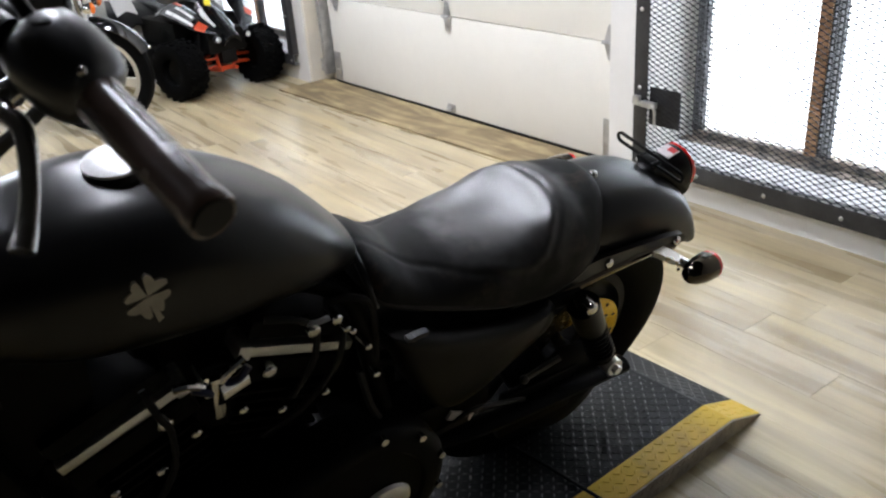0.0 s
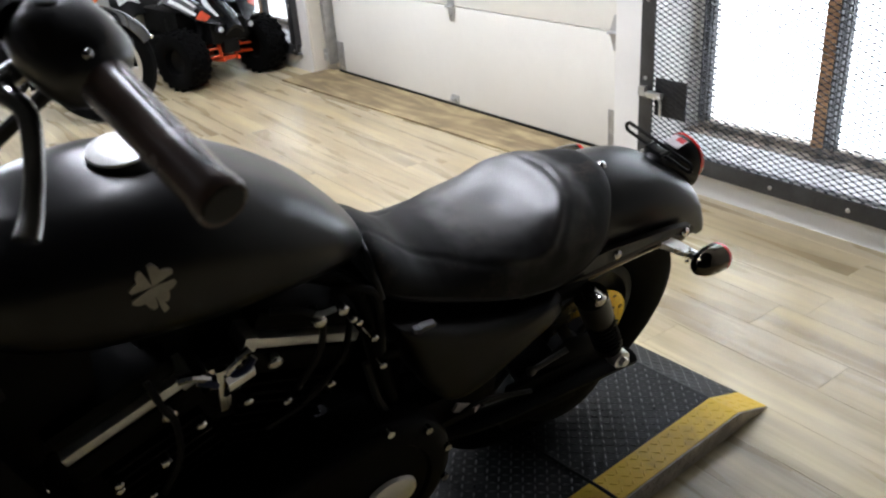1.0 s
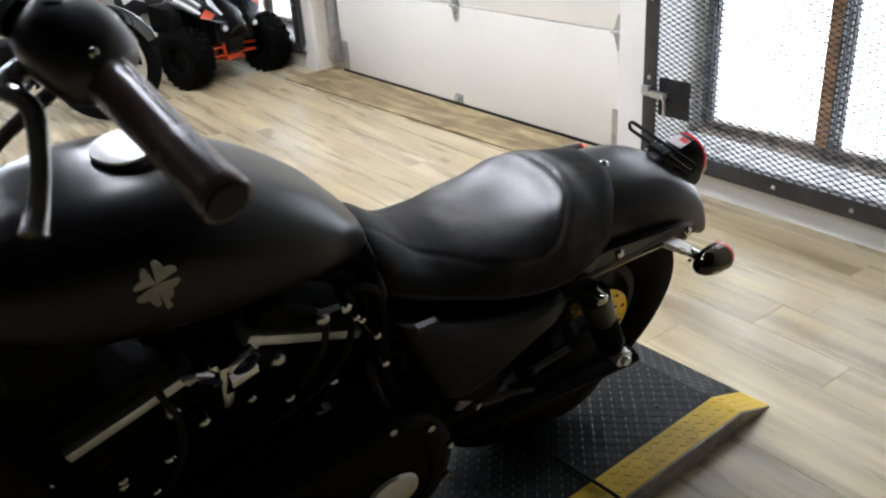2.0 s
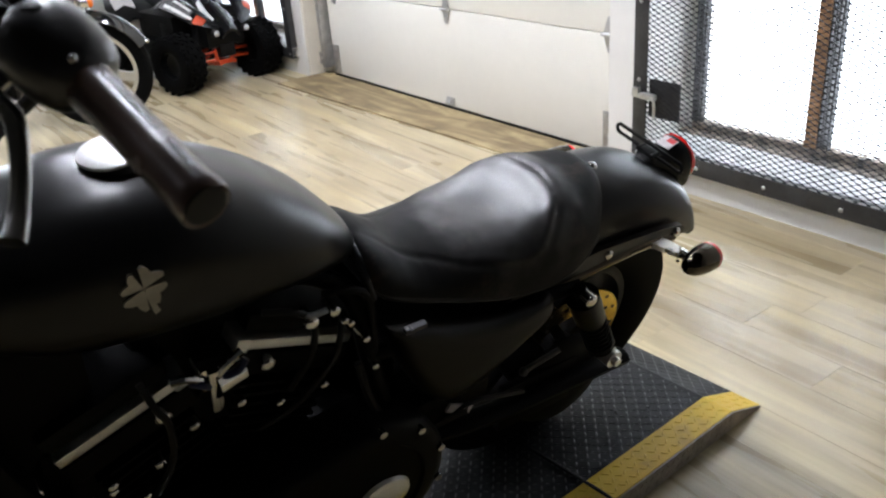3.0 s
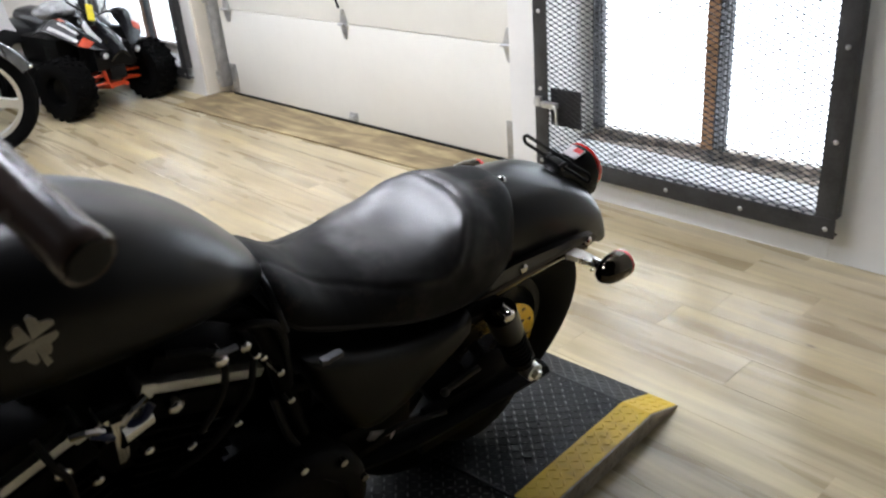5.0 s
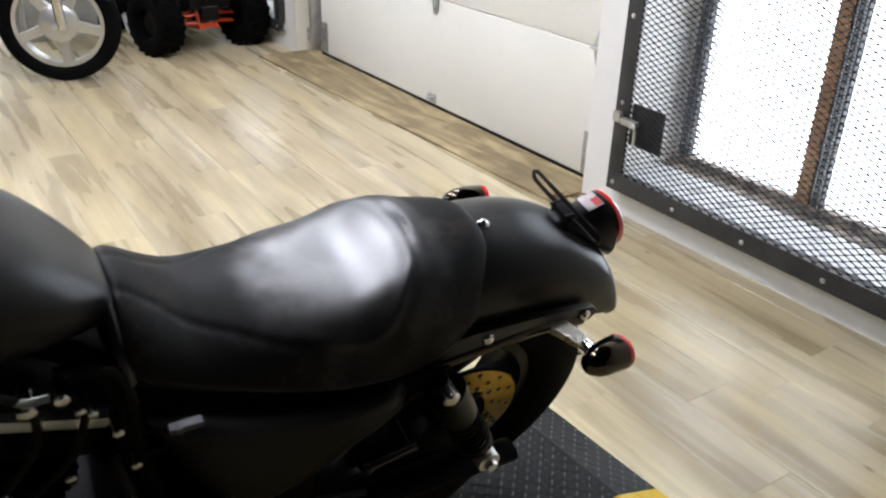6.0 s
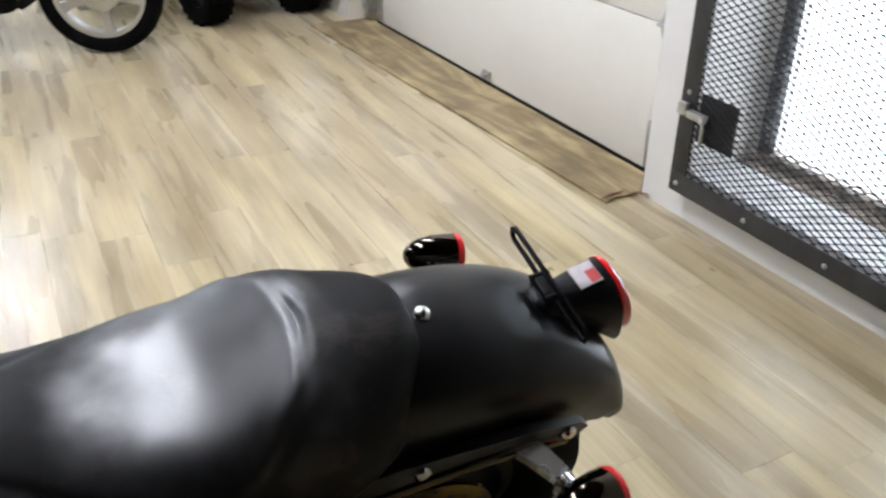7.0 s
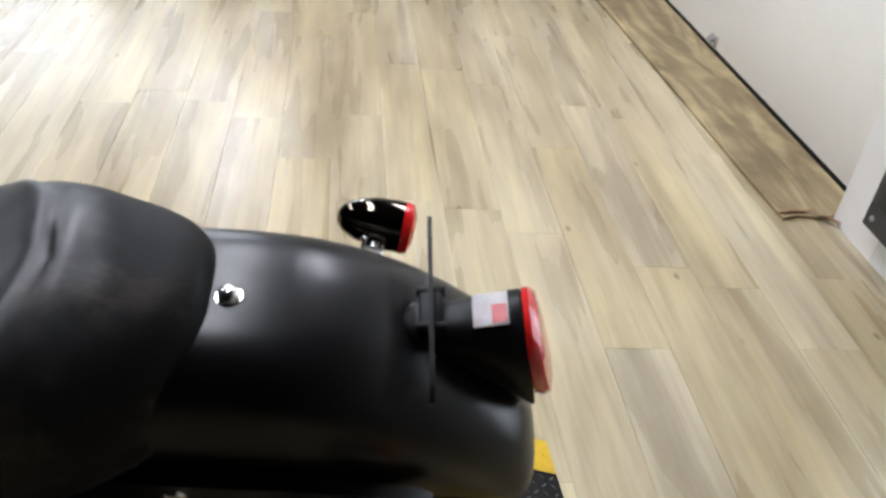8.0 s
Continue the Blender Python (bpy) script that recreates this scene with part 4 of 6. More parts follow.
box(bm, -0.010, 0.010, -0.022, 0.022, -0.030, -0.004, 0.003, mm)
part("bracket_mount", bm, M_PLASTB, br, "black bracket mount with bolts")

# seat
# rows: x, half width, top, height of the widest place, bottom
SEAT = [(-0.532, 0.062, 0.785, 0.747, 0.735), (-0.528, 0.085, 0.797, 0.737, 0.725), (-0.518, 0.102, 0.801, 0.724, 0.712), (-0.5, 0.111, 0.791, 0.712, 0.7), (-0.47, 0.115, 0.767, 0.698, 0.686),
        (-0.44, 0.118, 0.748, 0.686, 0.674), (-0.4, 0.123, 0.741, 0.673, 0.661), (-0.35, 0.13, 0.741, 0.657, 0.645), (-0.3, 0.136, 0.748, 0.643, 0.631), (-0.25, 0.14, 0.762, 0.634, 0.622),
        (-0.2, 0.141, 0.774, 0.63, 0.618), (-0.16, 0.139, 0.779, 0.632, 0.62), (-0.125, 0.135, 0.777, 0.639, 0.627), (-0.095, 0.126, 0.77, 0.648, 0.636), (-0.065, 0.112, 0.769, 0.657, 0.645),
        (-0.04, 0.093, 0.768, 0.667, 0.655), (-0.023, 0.073, 0.762, 0.676, 0.668), (-0.014, 0.055, 0.751, 0.692, 0.684), (-0.01, 0.034, 0.736, 0.706, 0.698)]


SEAT_FINE = [list(map(float, r)) for r in smooth_rows(SEAT, 320)]


def seat_dish(x):
    return 0.028 * math.exp(-((x + 0.225) / 0.085) ** 2)


def panel_half(x):
    """Half width of the sitting panel, as a share of the seat's."""
    return interp_rows([(-0.532, 0.30), (-0.483, 0.36), (-0.45, 0.48), (-0.405, 0.60), (-0.35, 0.81), (-0.281, 0.93), (-0.24, 0.96), (-0.20, 0.93), (-0.18, 0.84), (-0.16, 0.70),
                        (-0.145, 0.56), (-0.136, 0.36), (-0.130, 0.14), (-0.128, 0.0)], x)[0]


CREASE = []
for x in np.concatenate([np.linspace(-0.53, -0.20, 44), np.linspace(-0.196, -0.128, 40)]):
    CREASE.append((x, math.asin(panel_half(x)) * interp_rows(SEAT_FINE, x)[0]))
CREASE = np.array(CREASE)


def seat_top(x, v):
    """A point of the seat's skin: v from -1 to 1 across."""
    w, t, zm, b = interp_rows(SEAT_FINE, x)
    v = max(-1.0, min(1.0, v))
    e = interp_rows([(-0.53, 2.0), (-0.42, 1.9), (-0.30, 2.5), (-0.18, 2.7), (-0.06, 2.5)], x)[0]
    z = zm + (t - zm) * max(0.0, 1 - abs(v) ** e) ** (1 / e)
    h = panel_half(x)
    inside = x < -0.128 and abs(v) < h
    if inside:
        z -= seat_dish(x) * (1 - (v / h) ** 2) ** 1.25
    d = math.sqrt(float(np.min((CREASE[:, 0] - x) ** 2 + (CREASE[:, 1] - math.asin(abs(v)) * w) ** 2)))
    back = min(1.0, max(0.0, (x + 0.36) / 0.10))
    up = -(0.0026 - 0.0010 * abs(v) ** 4) * math.exp(-(d / 0.007) ** 2)
    if inside:
        up += 0.0022 * back * math.exp(-((d - 0.015) / 0.009) ** 2)
    n = Vector((0, v, math.sqrt(1 - v * v)))
    return Vector((x, w * v, z)) + n * up


bm = bmesh.new()
rgs = []
for x, w, t, zm, b in smooth_rows(SEAT, 190):
    ring = []
    for k in range(132):
        a = 2 * math.pi * k / 132
        c, sn = math.cos(a), math.sin(a)
        if sn >= 0:
            ring.append(seat_top(x, math.copysign(abs(c) ** 0.9, c)))
        else:
            ring.append((x, w * math.copysign(abs(c) ** 0.4, c) * (1 - 0.04 * abs(sn)), zm - (zm - b) * abs(sn) ** 0.7))
    rgs.append(ring)
rings_to_mesh(bm, rgs)
seat = part("seat", bm, M_WORN, bike, "black vinyl solo seat with worn shiny top", angle=70)
# skirt edge below the seat
bm = bmesh.new()
lip = []
for x in np.linspace(-0.52, -0.03, 30):
    w, t, zm, b = interp_rows(SEAT, x)
    lip.append((x, -w * 0.97, b + 0.012))
tube(bm, lip, 0.006, 8, 1)
part("seat_edge", bm, M_LEATHER, seat)
bm = bmesh.new()
tube(bm, [(x, y, z) for x, y, z in ((-0.526, -0.104, 0.715), (-0.531, -0.088, 0.752), (-0.533, -0.058, 0.782), (-0.534, -0.020, 0.797), (-0.534, 0.020, 0.797), (-0.533, 0.058, 0.782), (-0.531, 0.088, 0.752), (-0.526, 0.104, 0.715))], 0.0065, 8)
part("piping", bm, M_BLACK, seat, "rolled vinyl edge at the nose")
bm = bmesh.new()
box(bm, -0.016, 0.012, -0.010, 0.010, 0.736, 0.7405, 0.002)
cyl(bm, (0.003, -0.006, 0.737), (0.003, -0.006, 0.7415), 0.0105, n=20)
ball(bm, (0.003, -0.006, 0.7415), 0.0100, (1, 1, 0.8))
part("seat_bolt", bm, M_CHROME, bike, "chrome seat bolt and tab")

# shocks
for sgn in (-1, 1):
    top, bot = Vector((-0.128, sgn * 0.155, 0.602)), Vector((-0.022, sgn * 0.152, 0.402))
    d = (bot - top).normalized()
    bm = bmesh.new()
    cyl(bm, top - d * 0.01, bot, 0.013, n=14)
    cyl(bm, top + d * 0.02, top + d * 0.095, 0.031, 0.029, n=24)
    cyl(bm, bot - d * 0.035, bot - d * 0.02, 0.028, n=20)
    sh = part("shock_absorber", bm, M_PLASTB, bike, "black rear shock absorber")
    bm = bmesh.new()
    rot = d.to_track_quat('Z', 'Y').to_matrix().to_4x4()
    pts = []
    for k in range(12 * 8 + 1):
        a = 2 * math.pi * k / 12
        pts.append(Matrix.Translation(top + d * 0.09) @ rot @ Vector((0.025 * math.cos(a), 0.025 * math.sin(a), 0.118 * k / 96)))
    tube(bm, pts, 0.0045, 6, 1)
    part("spring", bm, M_ENGINE, sh, "black coil spring")
    bm = bmesh.new()
    cyl(bm, (top.x, sgn * 0.168, top.z), (top.x, sgn * 0.186, top.z), 0.013, n=12)
    ball(bm, (top.x, sgn * 0.186, top.z), 0.011, (1, 0.6, 1))
    part("bolt", bm, M_CHROME, sh, "chrome mounting bolt")
    bm = bmesh.new()
    cyl(bm, (bot.x, sgn * 0.14, bot.z), (bot.x, sgn * 0.186, bot.z), 0.019, n=16)
    cyl(bm, (bot.x, sgn * 0.186, bot.z), (bot.x, sgn * 0.196, bot.z), 0.010, n=6)
    ball(bm, (bot.x - 0.004, sgn * 0.168, bot.z + 0.021), 0.012, (1, 1, 0.7))
    part("lower_mount", bm, M_POLISH, sh, "bare metal lower mount")

# swingarm, frame tubes
bm = bmesh.new()
for sgn in (-1, 1):
    tube(bm, [(-0.46, sgn * 0.10, 0.345), (-0.30, sgn * 0.125, 0.338), (-0.10, sgn * 0.128, 0.328), (0.075, sgn * 0.128, 0.318)], 0.025, 10, flat=0.7)
cyl(bm, (-0.455, -0.15, 0.345), (-0.455, 0.15, 0.345), 0.03, n=20)
part("swingarm", bm, M_ENGINE, bike, "black tubular swingarm")
bm = bmesh.new()
cyl(bm, (AXLE[0], -0.165, AXLE[2]), (AXLE[0], 0.165, AXLE[2]), 0.013, n=12)
cyl(bm, (AXLE[0], -0.175, AXLE[2]), (AXLE[0], -0.158, AXLE[2]), 0.021, n=6)
part("rear_axle", bm, M_ENGINE, bike, "black axle nut").matrix_local = WHEEL_TILT
bm = bmesh.new()
for sgn in (-1, 1):
    tube(bm, [(-0.455, sgn * 0.11, 0.33), (-0.50, sgn * 0.115, 0.45), (-0.53, sgn * 0.10, 0.60), (-0.56, sgn * 0.07, 0.73), (-0.70, sgn * 0.04, 0.79), (-1.0, sgn * 0.03, 0.84)], 0.016, 10)
    tube(bm, [(-0.53, sgn * 0.10, 0.60), (-0.40, sgn * 0.118, 0.595), (-0.25, sgn * 0.12, 0.59), (-0.105, sgn * 0.125, 0.585)], 0.015, 10)
    tube(bm, [(-0.455, sgn * 0.11, 0.33), (-0.55, sgn * 0.12, 0.19), (-0.80, sgn * 0.12, 0.165), (-1.02, sgn * 0.09, 0.22), (-1.10, sgn * 0.05, 0.55), (-1.13, sgn * 0.03, 0.80)], 0.016, 10)
part("frame", bm, M_ENGINE, bike, "black tubular frame")

# left side cover and right oil tank: a long leaf shape, domed, under the seat
COVER = [(-0.522, 0.682), (-0.46, 0.664), (-0.40, 0.638), (-0.31, 0.612), (-0.23, 0.606), (-0.182, 0.604), (-0.166, 0.588), (-0.172, 0.556), (-0.225, 0.522), (-0.285, 0.486), (-0.34, 0.460), (-0.395, 0.452), (-0.440, 0.490), (-0.492, 0.592)]
ring = [(p.x, p.z) for p in smooth_path([(x, 0, z) for x, z in COVER + COVER[:1]], 5)][:-1]
for sgn in (-1, 1):
    bm = bmesh.new()
    cx, cz = -0.36, 0.565
    rings_to_mesh(bm, [[(cx + (x - cx) * k, sgn * yy, cz + (z - cz) * k) for x, z in ring] for yy, k in
                       ((0.055, 1.0), (0.112, 1.0), (0.126, 0.99), (0.137, 0.965), (0.146, 0.925), (0.152, 0.86), (0.156, 0.76), (0.159, 0.60), (0.160, 0.35), (0.160, 0.08))])
    sc = part("side_cover", bm, M_COVER, bike, "satin black side cover", angle=85)
    if sgn < 0:
        bm = bmesh.new()
        box(bm, -0.500, -0.462, -0.160, -0.148, 0.674, 0.683, 0.002, pose(0, 0, 0, 0, 0, 0))
        cyl(bm, (-0.490, -0.162, 0.679), (-0.490, -0.150, 0.679), 0.005, n=8)
        part("clip", bm, M_STEEL, sc, "small dark metal clip")
# added black plate: stands in for the dark around hub and lower disc
bm = bmesh.new()
lathe(bm, [(0.0, 0.016), (0.06, 0.014), (0.105, 0.006), (0.118, -0.006), (0.0, -0.006)], 36, pose(-0.065, -0.102, 0.295, 90, 0, 0))
box(bm, -0.24, -0.05, -0.118, -0.100, 0.25, 0.37, 0.006)
part("hub_shade_plate", bm, M_ENGINE, bike, "black plate added for the dark around the wheel hub")
# black boxes added to close a bright gap below the side cover
bm = bmesh.new()
box(bm, -0.47, -0.36, -0.1595, -0.1585, 0.418, 0.432, 0, pose(0, 0, 0, 0, 0, 0))
box(bm, -0.46, -0.30, -0.14, -0.05, 0.40, 0.47, 0.01)
part("gap_block", bm, M_ENGINE, bike, "black block filling the gap below the side cover")
bm = bmesh.new()
box(bm, -0.030, 0.030, -0.006, 0.0, -0.009, 0.009, 0.001, pose(-0.368, -0.141, 0.422, 0, 30, 0))
part("warning_label", bm, M_LABELW, bike, "pale label with red strip")

# fuel tank
TANK = [(-0.522, 0.030, 0.790, 0.765), (-0.53, 0.052, 0.812, 0.765), (-0.56, 0.080, 0.848, 0.772), (-0.60, 0.103, 0.888, 0.779), (-0.66, 0.124, 0.931, 0.784), (-0.73, 0.137, 0.967, 0.787),
        (-0.80, 0.143, 0.990, 0.789), (-0.87, 0.142, 0.998, 0.793), (-0.94, 0.134, 0.992, 0.800), (-1.00, 0.117, 0.973, 0.815), (-1.045, 0.09, 0.943, 0.835), (-1.07, 0.05, 0.908, 0.86)]
bm = bmesh.new()
rings_to_mesh(bm, [section(x, w, t, b, 2.35, 3.2, 0.42, 56) for x, w, t, b in smooth_rows(TANK, 60)])
tank = part("fuel_tank", bm, M_BLACK, bike, "satin black fuel tank", angle=70)
bm = bmesh.new()
lathe(bm, [(0.046, -0.012), (0.045, 0.001), (0.039, 0.004), (0.036, 0.0132), (0.0, 0.0132), (0.0, -0.012)], 36, pose(-0.835, 0, 0.990, 0, -5, 0))
part("filler_ring", bm, M_SEAL, tank, "black filler neck ring")
bm = bmesh.new()
lathe(bm, [(0.0, 0.0225), (0.018, 0.0222), (0.032, 0.0205), (0.038, 0.0185), (0.039, 0.0155), (0.037, 0.0135), (0.0, 0.0135)], 36, pose(-0.835, 0, 0.990, 0, -5, 0))
part("fuel_cap", bm, M_GALV, tank, "polished metal fuel cap")


def on_tank(x, z):
    """The tank's left skin at x and z, and its outward normal."""
    def skin(x, z):
        w, t, b = interp_rows(sorted(TANK), x)
        zm = b + (t - b) * 0.42
        s = (z - zm) / ((t - zm) if z >= zm else (zm - b))
        p = 2.35 if z >= zm else 3.2
        return -w * max(0.0, 1 - abs(s) ** p) ** (1 / p)
    y = skin(x, z)
    n = Vector((skin(x + 0.004, z) - skin(x - 0.004, z), 0, skin(x, z + 0.004) - skin(x, z - 0.004))) / 0.008
    return Vector((x, y, z)), Vector((n.x, -1, n.z)).normalized()


# clover emblem: four heart-shaped leaves and a stem
bm = bmesh.new()
ec, en = on_tank(-0.858, 0.905)
er = Matrix.Translation(ec) @ en.to_track_quat('Z', 'Y').to_matrix().to_4x4() @ pose(0, 0, 0, 0, 0, 12)
for q in range(4):
    base = math.pi / 2 * q + math.pi / 4
    rim = []
    for k in range(21):
        a = -0.62 + 1.24 * k / 20
        rr = (0.0262, 0.0240, 0.0268, 0.0246)[q] * (0.80 + 0.34 * abs(math.sin(a * 2.35)) - 0.10 * (abs(a) > 0.52))
        rim.append((rr * math.cos(base + a), rr * math.sin(base + a)))
    o0, o1 = bm.verts.new(er @ Vector((0, 0, -0.004))), bm.verts.new(er @ Vector((0, 0, 0.0022)))
    va = [bm.verts.new(er @ Vector((x, y, -0.004))) for x, y in rim]
    vb = [bm.verts.new(er @ Vector((x, y, 0.0030))) for x, y in rim]
    for k in range(20):
        bm.faces.new((o1, vb[k], vb[k + 1]))
        bm.faces.new((va[k], va[k + 1], vb[k + 1], vb[k]))
    bm.faces.new((o0, va[0], vb[0], o1))
    bm.faces.new((o0, o1, vb[-1], va[-1]))
st = [(-0.0018, -0.003), (0.0018, -0.003), (0.006, -0.036), (-0.0015, -0.038)]
rings_to_mesh(bm, [[er @ Vector((x, y, -0.004)) for x, y in st], [er @ Vector((x, y, 0.0028)) for x, y in st]])
part("emblem", bm, M_PEWTER, tank, "pewter four-leaf clover emblem", smooth=False)

# engine: crankcase, primary cover, two finned cylinders with rocker boxes
CR = Vector((-0.775, 0, 0.32))
bm = bmesh.new()
box(bm, -0.93, -0.45, -0.095, 0.10, 0.185, 0.42, 0.03)
cyl(bm, (CR.x, -0.10, CR.z), (CR.x, 0.11, CR.z), 0.15, n=36)
engine = part("engine", bm, M_ENGINE, bike, "black V-twin engine")
bm = bmesh.new()
o = []
for k in range(40):
    a = math.pi / 2 + math.pi * k / 39
    o.append((-0.82 + 0.145 * math.cos(a), 0.33 + 0.145 * math.sin(a)))
for k in range(40):
    a = -math.pi / 2 + math.pi * k / 39
    o.append((-0.57 + 0.155 * math.cos(a), 0.36 + 0.155 * math.sin(a)))
c = (-0.69, 0.345)
rings_to_mesh(bm, [[(c[0] + (x - c[0]) * k, y, c[1] + (z - c[1]) * k) for x, z in o] for y, k in ((-0.096, 1.0), (-0.165, 1.0), (-0.178, 0.97), (-0.186, 0.90), (-0.187, 0.82), (-0.181, 0.80), (-0.181, 0.5), (-0.181, 0.05))])
prim = part("primary_cover", bm, M_ENGINE, bike, "black primary cover")
for k in range(0, 80, 7):
    x, z = o[k]
    x, z = c[0] + (x - c[0]) * 0.955, c[1] + (z - c[1]) * 0.955
    bm = bmesh.new()
    cyl(bm, (x, -0.176, z), (x, -0.188, z), 0.007, n=10)
    part("bolt", bm, M_CHROME, prim, "chrome bolt")
bm = bmesh.new()
lathe(bm, [(0.0, 0.012), (0.035, 0.011), (0.047, 0.007), (0.050, 0.0)], 32, pose(-0.545, -0.184, 0.345, 90, 0, 0) @ Matrix.Diagonal((1, 0.8, 1, 1)))
part("inspection_cover", bm, M_POLISH, prim, "polished oval cover")
bm = bmesh.new()
box(bm, -0.71, -0.60, -0.200, -0.196, 0.300, 0.308, 0.001, pose(0, 0, 0, 0, 0, 0))
part("shift_rod", bm, M_POLISH, prim, "thin bare metal shift rod")

for nm, sgn, hx, hz in (("rear", 1, -0.640, 0.665), ("front", -1, -0.910, 0.642)):
    tilt = 21 * sgn
    # local frame: x along the head, z along the cylinder axis, origin at the middle of the bright bar
    H = pose(hx, 0, hz, 0, tilt, 0)
    bm = bmesh.new()
    box(bm, -0.060, 0.060, -0.062, 0.062, -0.31, -0.05, 0.01, H)
    cy = part("cylinder", bm, M_ENGINE, bike, "black finned cylinder")
    for k in range(12):
        w = 0.078 - 0.010 * (k > 8)
        z = -0.075 - 0.019 * k
        bm = bmesh.new()
        box(bm, -w, w, -0.082, 0.082, z - 0.003, z + 0.003, 0.0015, H)
        part("fin", bm, M_ENGINE, cy)
    bm = bmesh.new()
    box(bm, -0.098, 0.098, -0.080, 0.080, -0.058, -0.016, 0.006, H)
    box(bm, -0.095, 0.095, -0.078, 0.078, 0.016, 0.052, 0.014, H)
    part("rocker_box", bm, M_ENGINE, cy, "black rocker box")
    bm = bmesh.new()
    box(bm, -0.094, 0.094, -0.081, 0.081, -0.0085, 0.0085, 0.003, H)
    box(bm, 0.082 if sgn < 0 else -0.104, 0.104 if sgn < 0 else -0.082, -0.0825, 0.081, -0.014, 0.0115, 0.004, H)
    bar = part("rocker_bar", bm, M_POLISH, cy, "bright polished rocker box joint")
    for x, z, r in ((-0.048 * sgn, -0.030, 0.012), (0.07, -0.085, 0.009), (0.0, -0.11, 0.010), (-0.07, -0.10, 0.008)):
        bm = bmesh.new()
        p, q = H @ Vector((x, -0.076, z)), H @ Vector((x, -0.092, z))
        cyl(bm, p, q, r, n=12)
        ball(bm, q, r * 0.95, (1, 0.5, 1))
        part("bolt", bm, M_CHROME, cy, "chrome bolt")
    bm = bmesh.new()
    tube(bm, [H @ Vector((0.055, -0.088, 0.05)), H @ Vector((0.052, -0.108, 0.012)), H @ Vector((0.05, -0.108, -0.03)), H @ Vector((0.02, -0.105, -0.10)), H @ Vector((-0.03, -0.10, -0.15))], 0.0055, 8)
    part("spark_plug_lead", bm, M_SEAL, cy, "black spark plug lead")
# plain black boxes added so no bright floor shows between the cylinders
bm = bmesh.new()
box(bm, -0.87, -0.66, -0.035, 0.12, 0.50, 0.765, 0.02)
box(bm, -1.02, -0.86, -0.05, 0.10, 0.22, 0.60, 0.02)
cyl(bm, (-0.765, -0.07, 0.60), (-0.765, 0.0, 0.60), 0.04, n=20)
part("carburettor", bm, M_ENGINE, bike, "black filler blocks between and ahead of the cylinders, for the carburettor")
# horn and coil bracket between the heads
bm = bmesh.new()
box(bm, -0.800, -0.748, -0.102, -0.055, 0.655, 0.700, 0.008, pose(0, 0, 0, 0, 0, 0))
cyl(bm, (-0.785, -0.105, 0.672), (-0.740, -0.090, 0.668), 0.021, n=20)
box(bm, -0.79, -0.772, -0.112, -0.10, 0.62, 0.70, 0.004, pose(0, 0, 0, 0, 0, 0))
tube(bm, [(-0.775, -0.108, 0.69), (-0.758, -0.112, 0.712), (-0.740, -0.110, 0.722)], 0.006, 8)
tube(bm, [(-0.80, -0.105, 0.69), (-0.822, -0.108, 0.706), (-0.84, -0.104, 0.705)], 0.0065, 8)
part("ignition_coil", bm, M_CHROME, engine, "chrome coil bracket between the cylinders")
bm = bmesh.new()
tube(bm, [(-0.770, -0.110, 0.685), (-0.750, -0.114, 0.690), (-0.735, -0.112, 0.705)], 0.006, 8)
tube(bm, [(-0.815, -0.104, 0.690), (-0.80, -0.110, 0.684), (-0.79, -0.108, 0.675)], 0.006, 8)
part("blue_wire", bm, mat("blue_insulation", (0.012, 0.018, 0.06), 0.3), engine, "dark blue wires")
# hoses and small fittings under the tank and seat
for hr, pts in ((0.0065, [(-0.60, -0.08, 0.74), (-0.565, -0.095, 0.745), (-0.535, -0.10, 0.725), (-0.525, -0.105, 0.66), (-0.525, -0.108, 0.55), (-0.53, -0.108, 0.45)]),
                (0.0055, [(-0.70, -0.095, 0.76), (-0.655, -0.110, 0.752), (-0.63, -0.112, 0.72), (-0.635, -0.11, 0.66), (-0.67, -0.105, 0.60)]),
                (0.007, [(-0.555, -0.11, 0.60), (-0.54, -0.135, 0.52), (-0.50, -0.15, 0.46), (-0.44, -0.15, 0.42)]),
                (0.005, [(-0.42, -0.14, 0.40), (-0.35, -0.15, 0.43), (-0.30, -0.152, 0.42), (-0.22, -0.15, 0.39)])):
    bm = bmesh.new()
    tube(bm, pts, hr, 8)
    part("hose", bm, M_SEAL, bike, "black rubber hose")
for x, y, z, r in ((-0.600, -0.122, 0.738, 0.009), (-0.635, -0.118, 0.728, 0.011), (-0.585, -0.125, 0.715, 0.006), (-0.572, -0.12, 0.700, 0.006), (-0.55, -0.128, 0.665, 0.007), (-0.535, -0.13, 0.60, 0.007),
                   (-0.94, -0.10, 0.545, 0.008), (-0.995, -0.09, 0.52, 0.011), (-0.90, -0.105, 0.50, 0.007), (-1.03, -0.085, 0.575, 0.008)):
    bm = bmesh.new()
    cyl(bm, (x, y + 0.03, z), (x, y, z), r * 0.9, n=10)
    ball(bm, (x, y, z), r, (1, 0.5, 1), u=10, v=6)
    part("bolt", bm, M_CHROME, bike, "chrome fastener")
bm = bmesh.new()
tube(bm, [(-0.645, -0.11, 0.742), (-0.632, -0.118, 0.744), (-0.612, -0.120, 0.746)], 0.006, 8, flat=0.6)
part("fuel_valve", bm, M_POLISH, bike, "bare metal fuel valve")
bm = bmesh.new()
cyl(bm, (-0.22, -0.135, 0.425), (-0.14, -0.145, 0.455), 0.006, n=8)
ball(bm, (-0.215, -0.137, 0.427), 0.009)
part("brake_rod", bm, M_GLOSS2, bike, "black brake fitting")
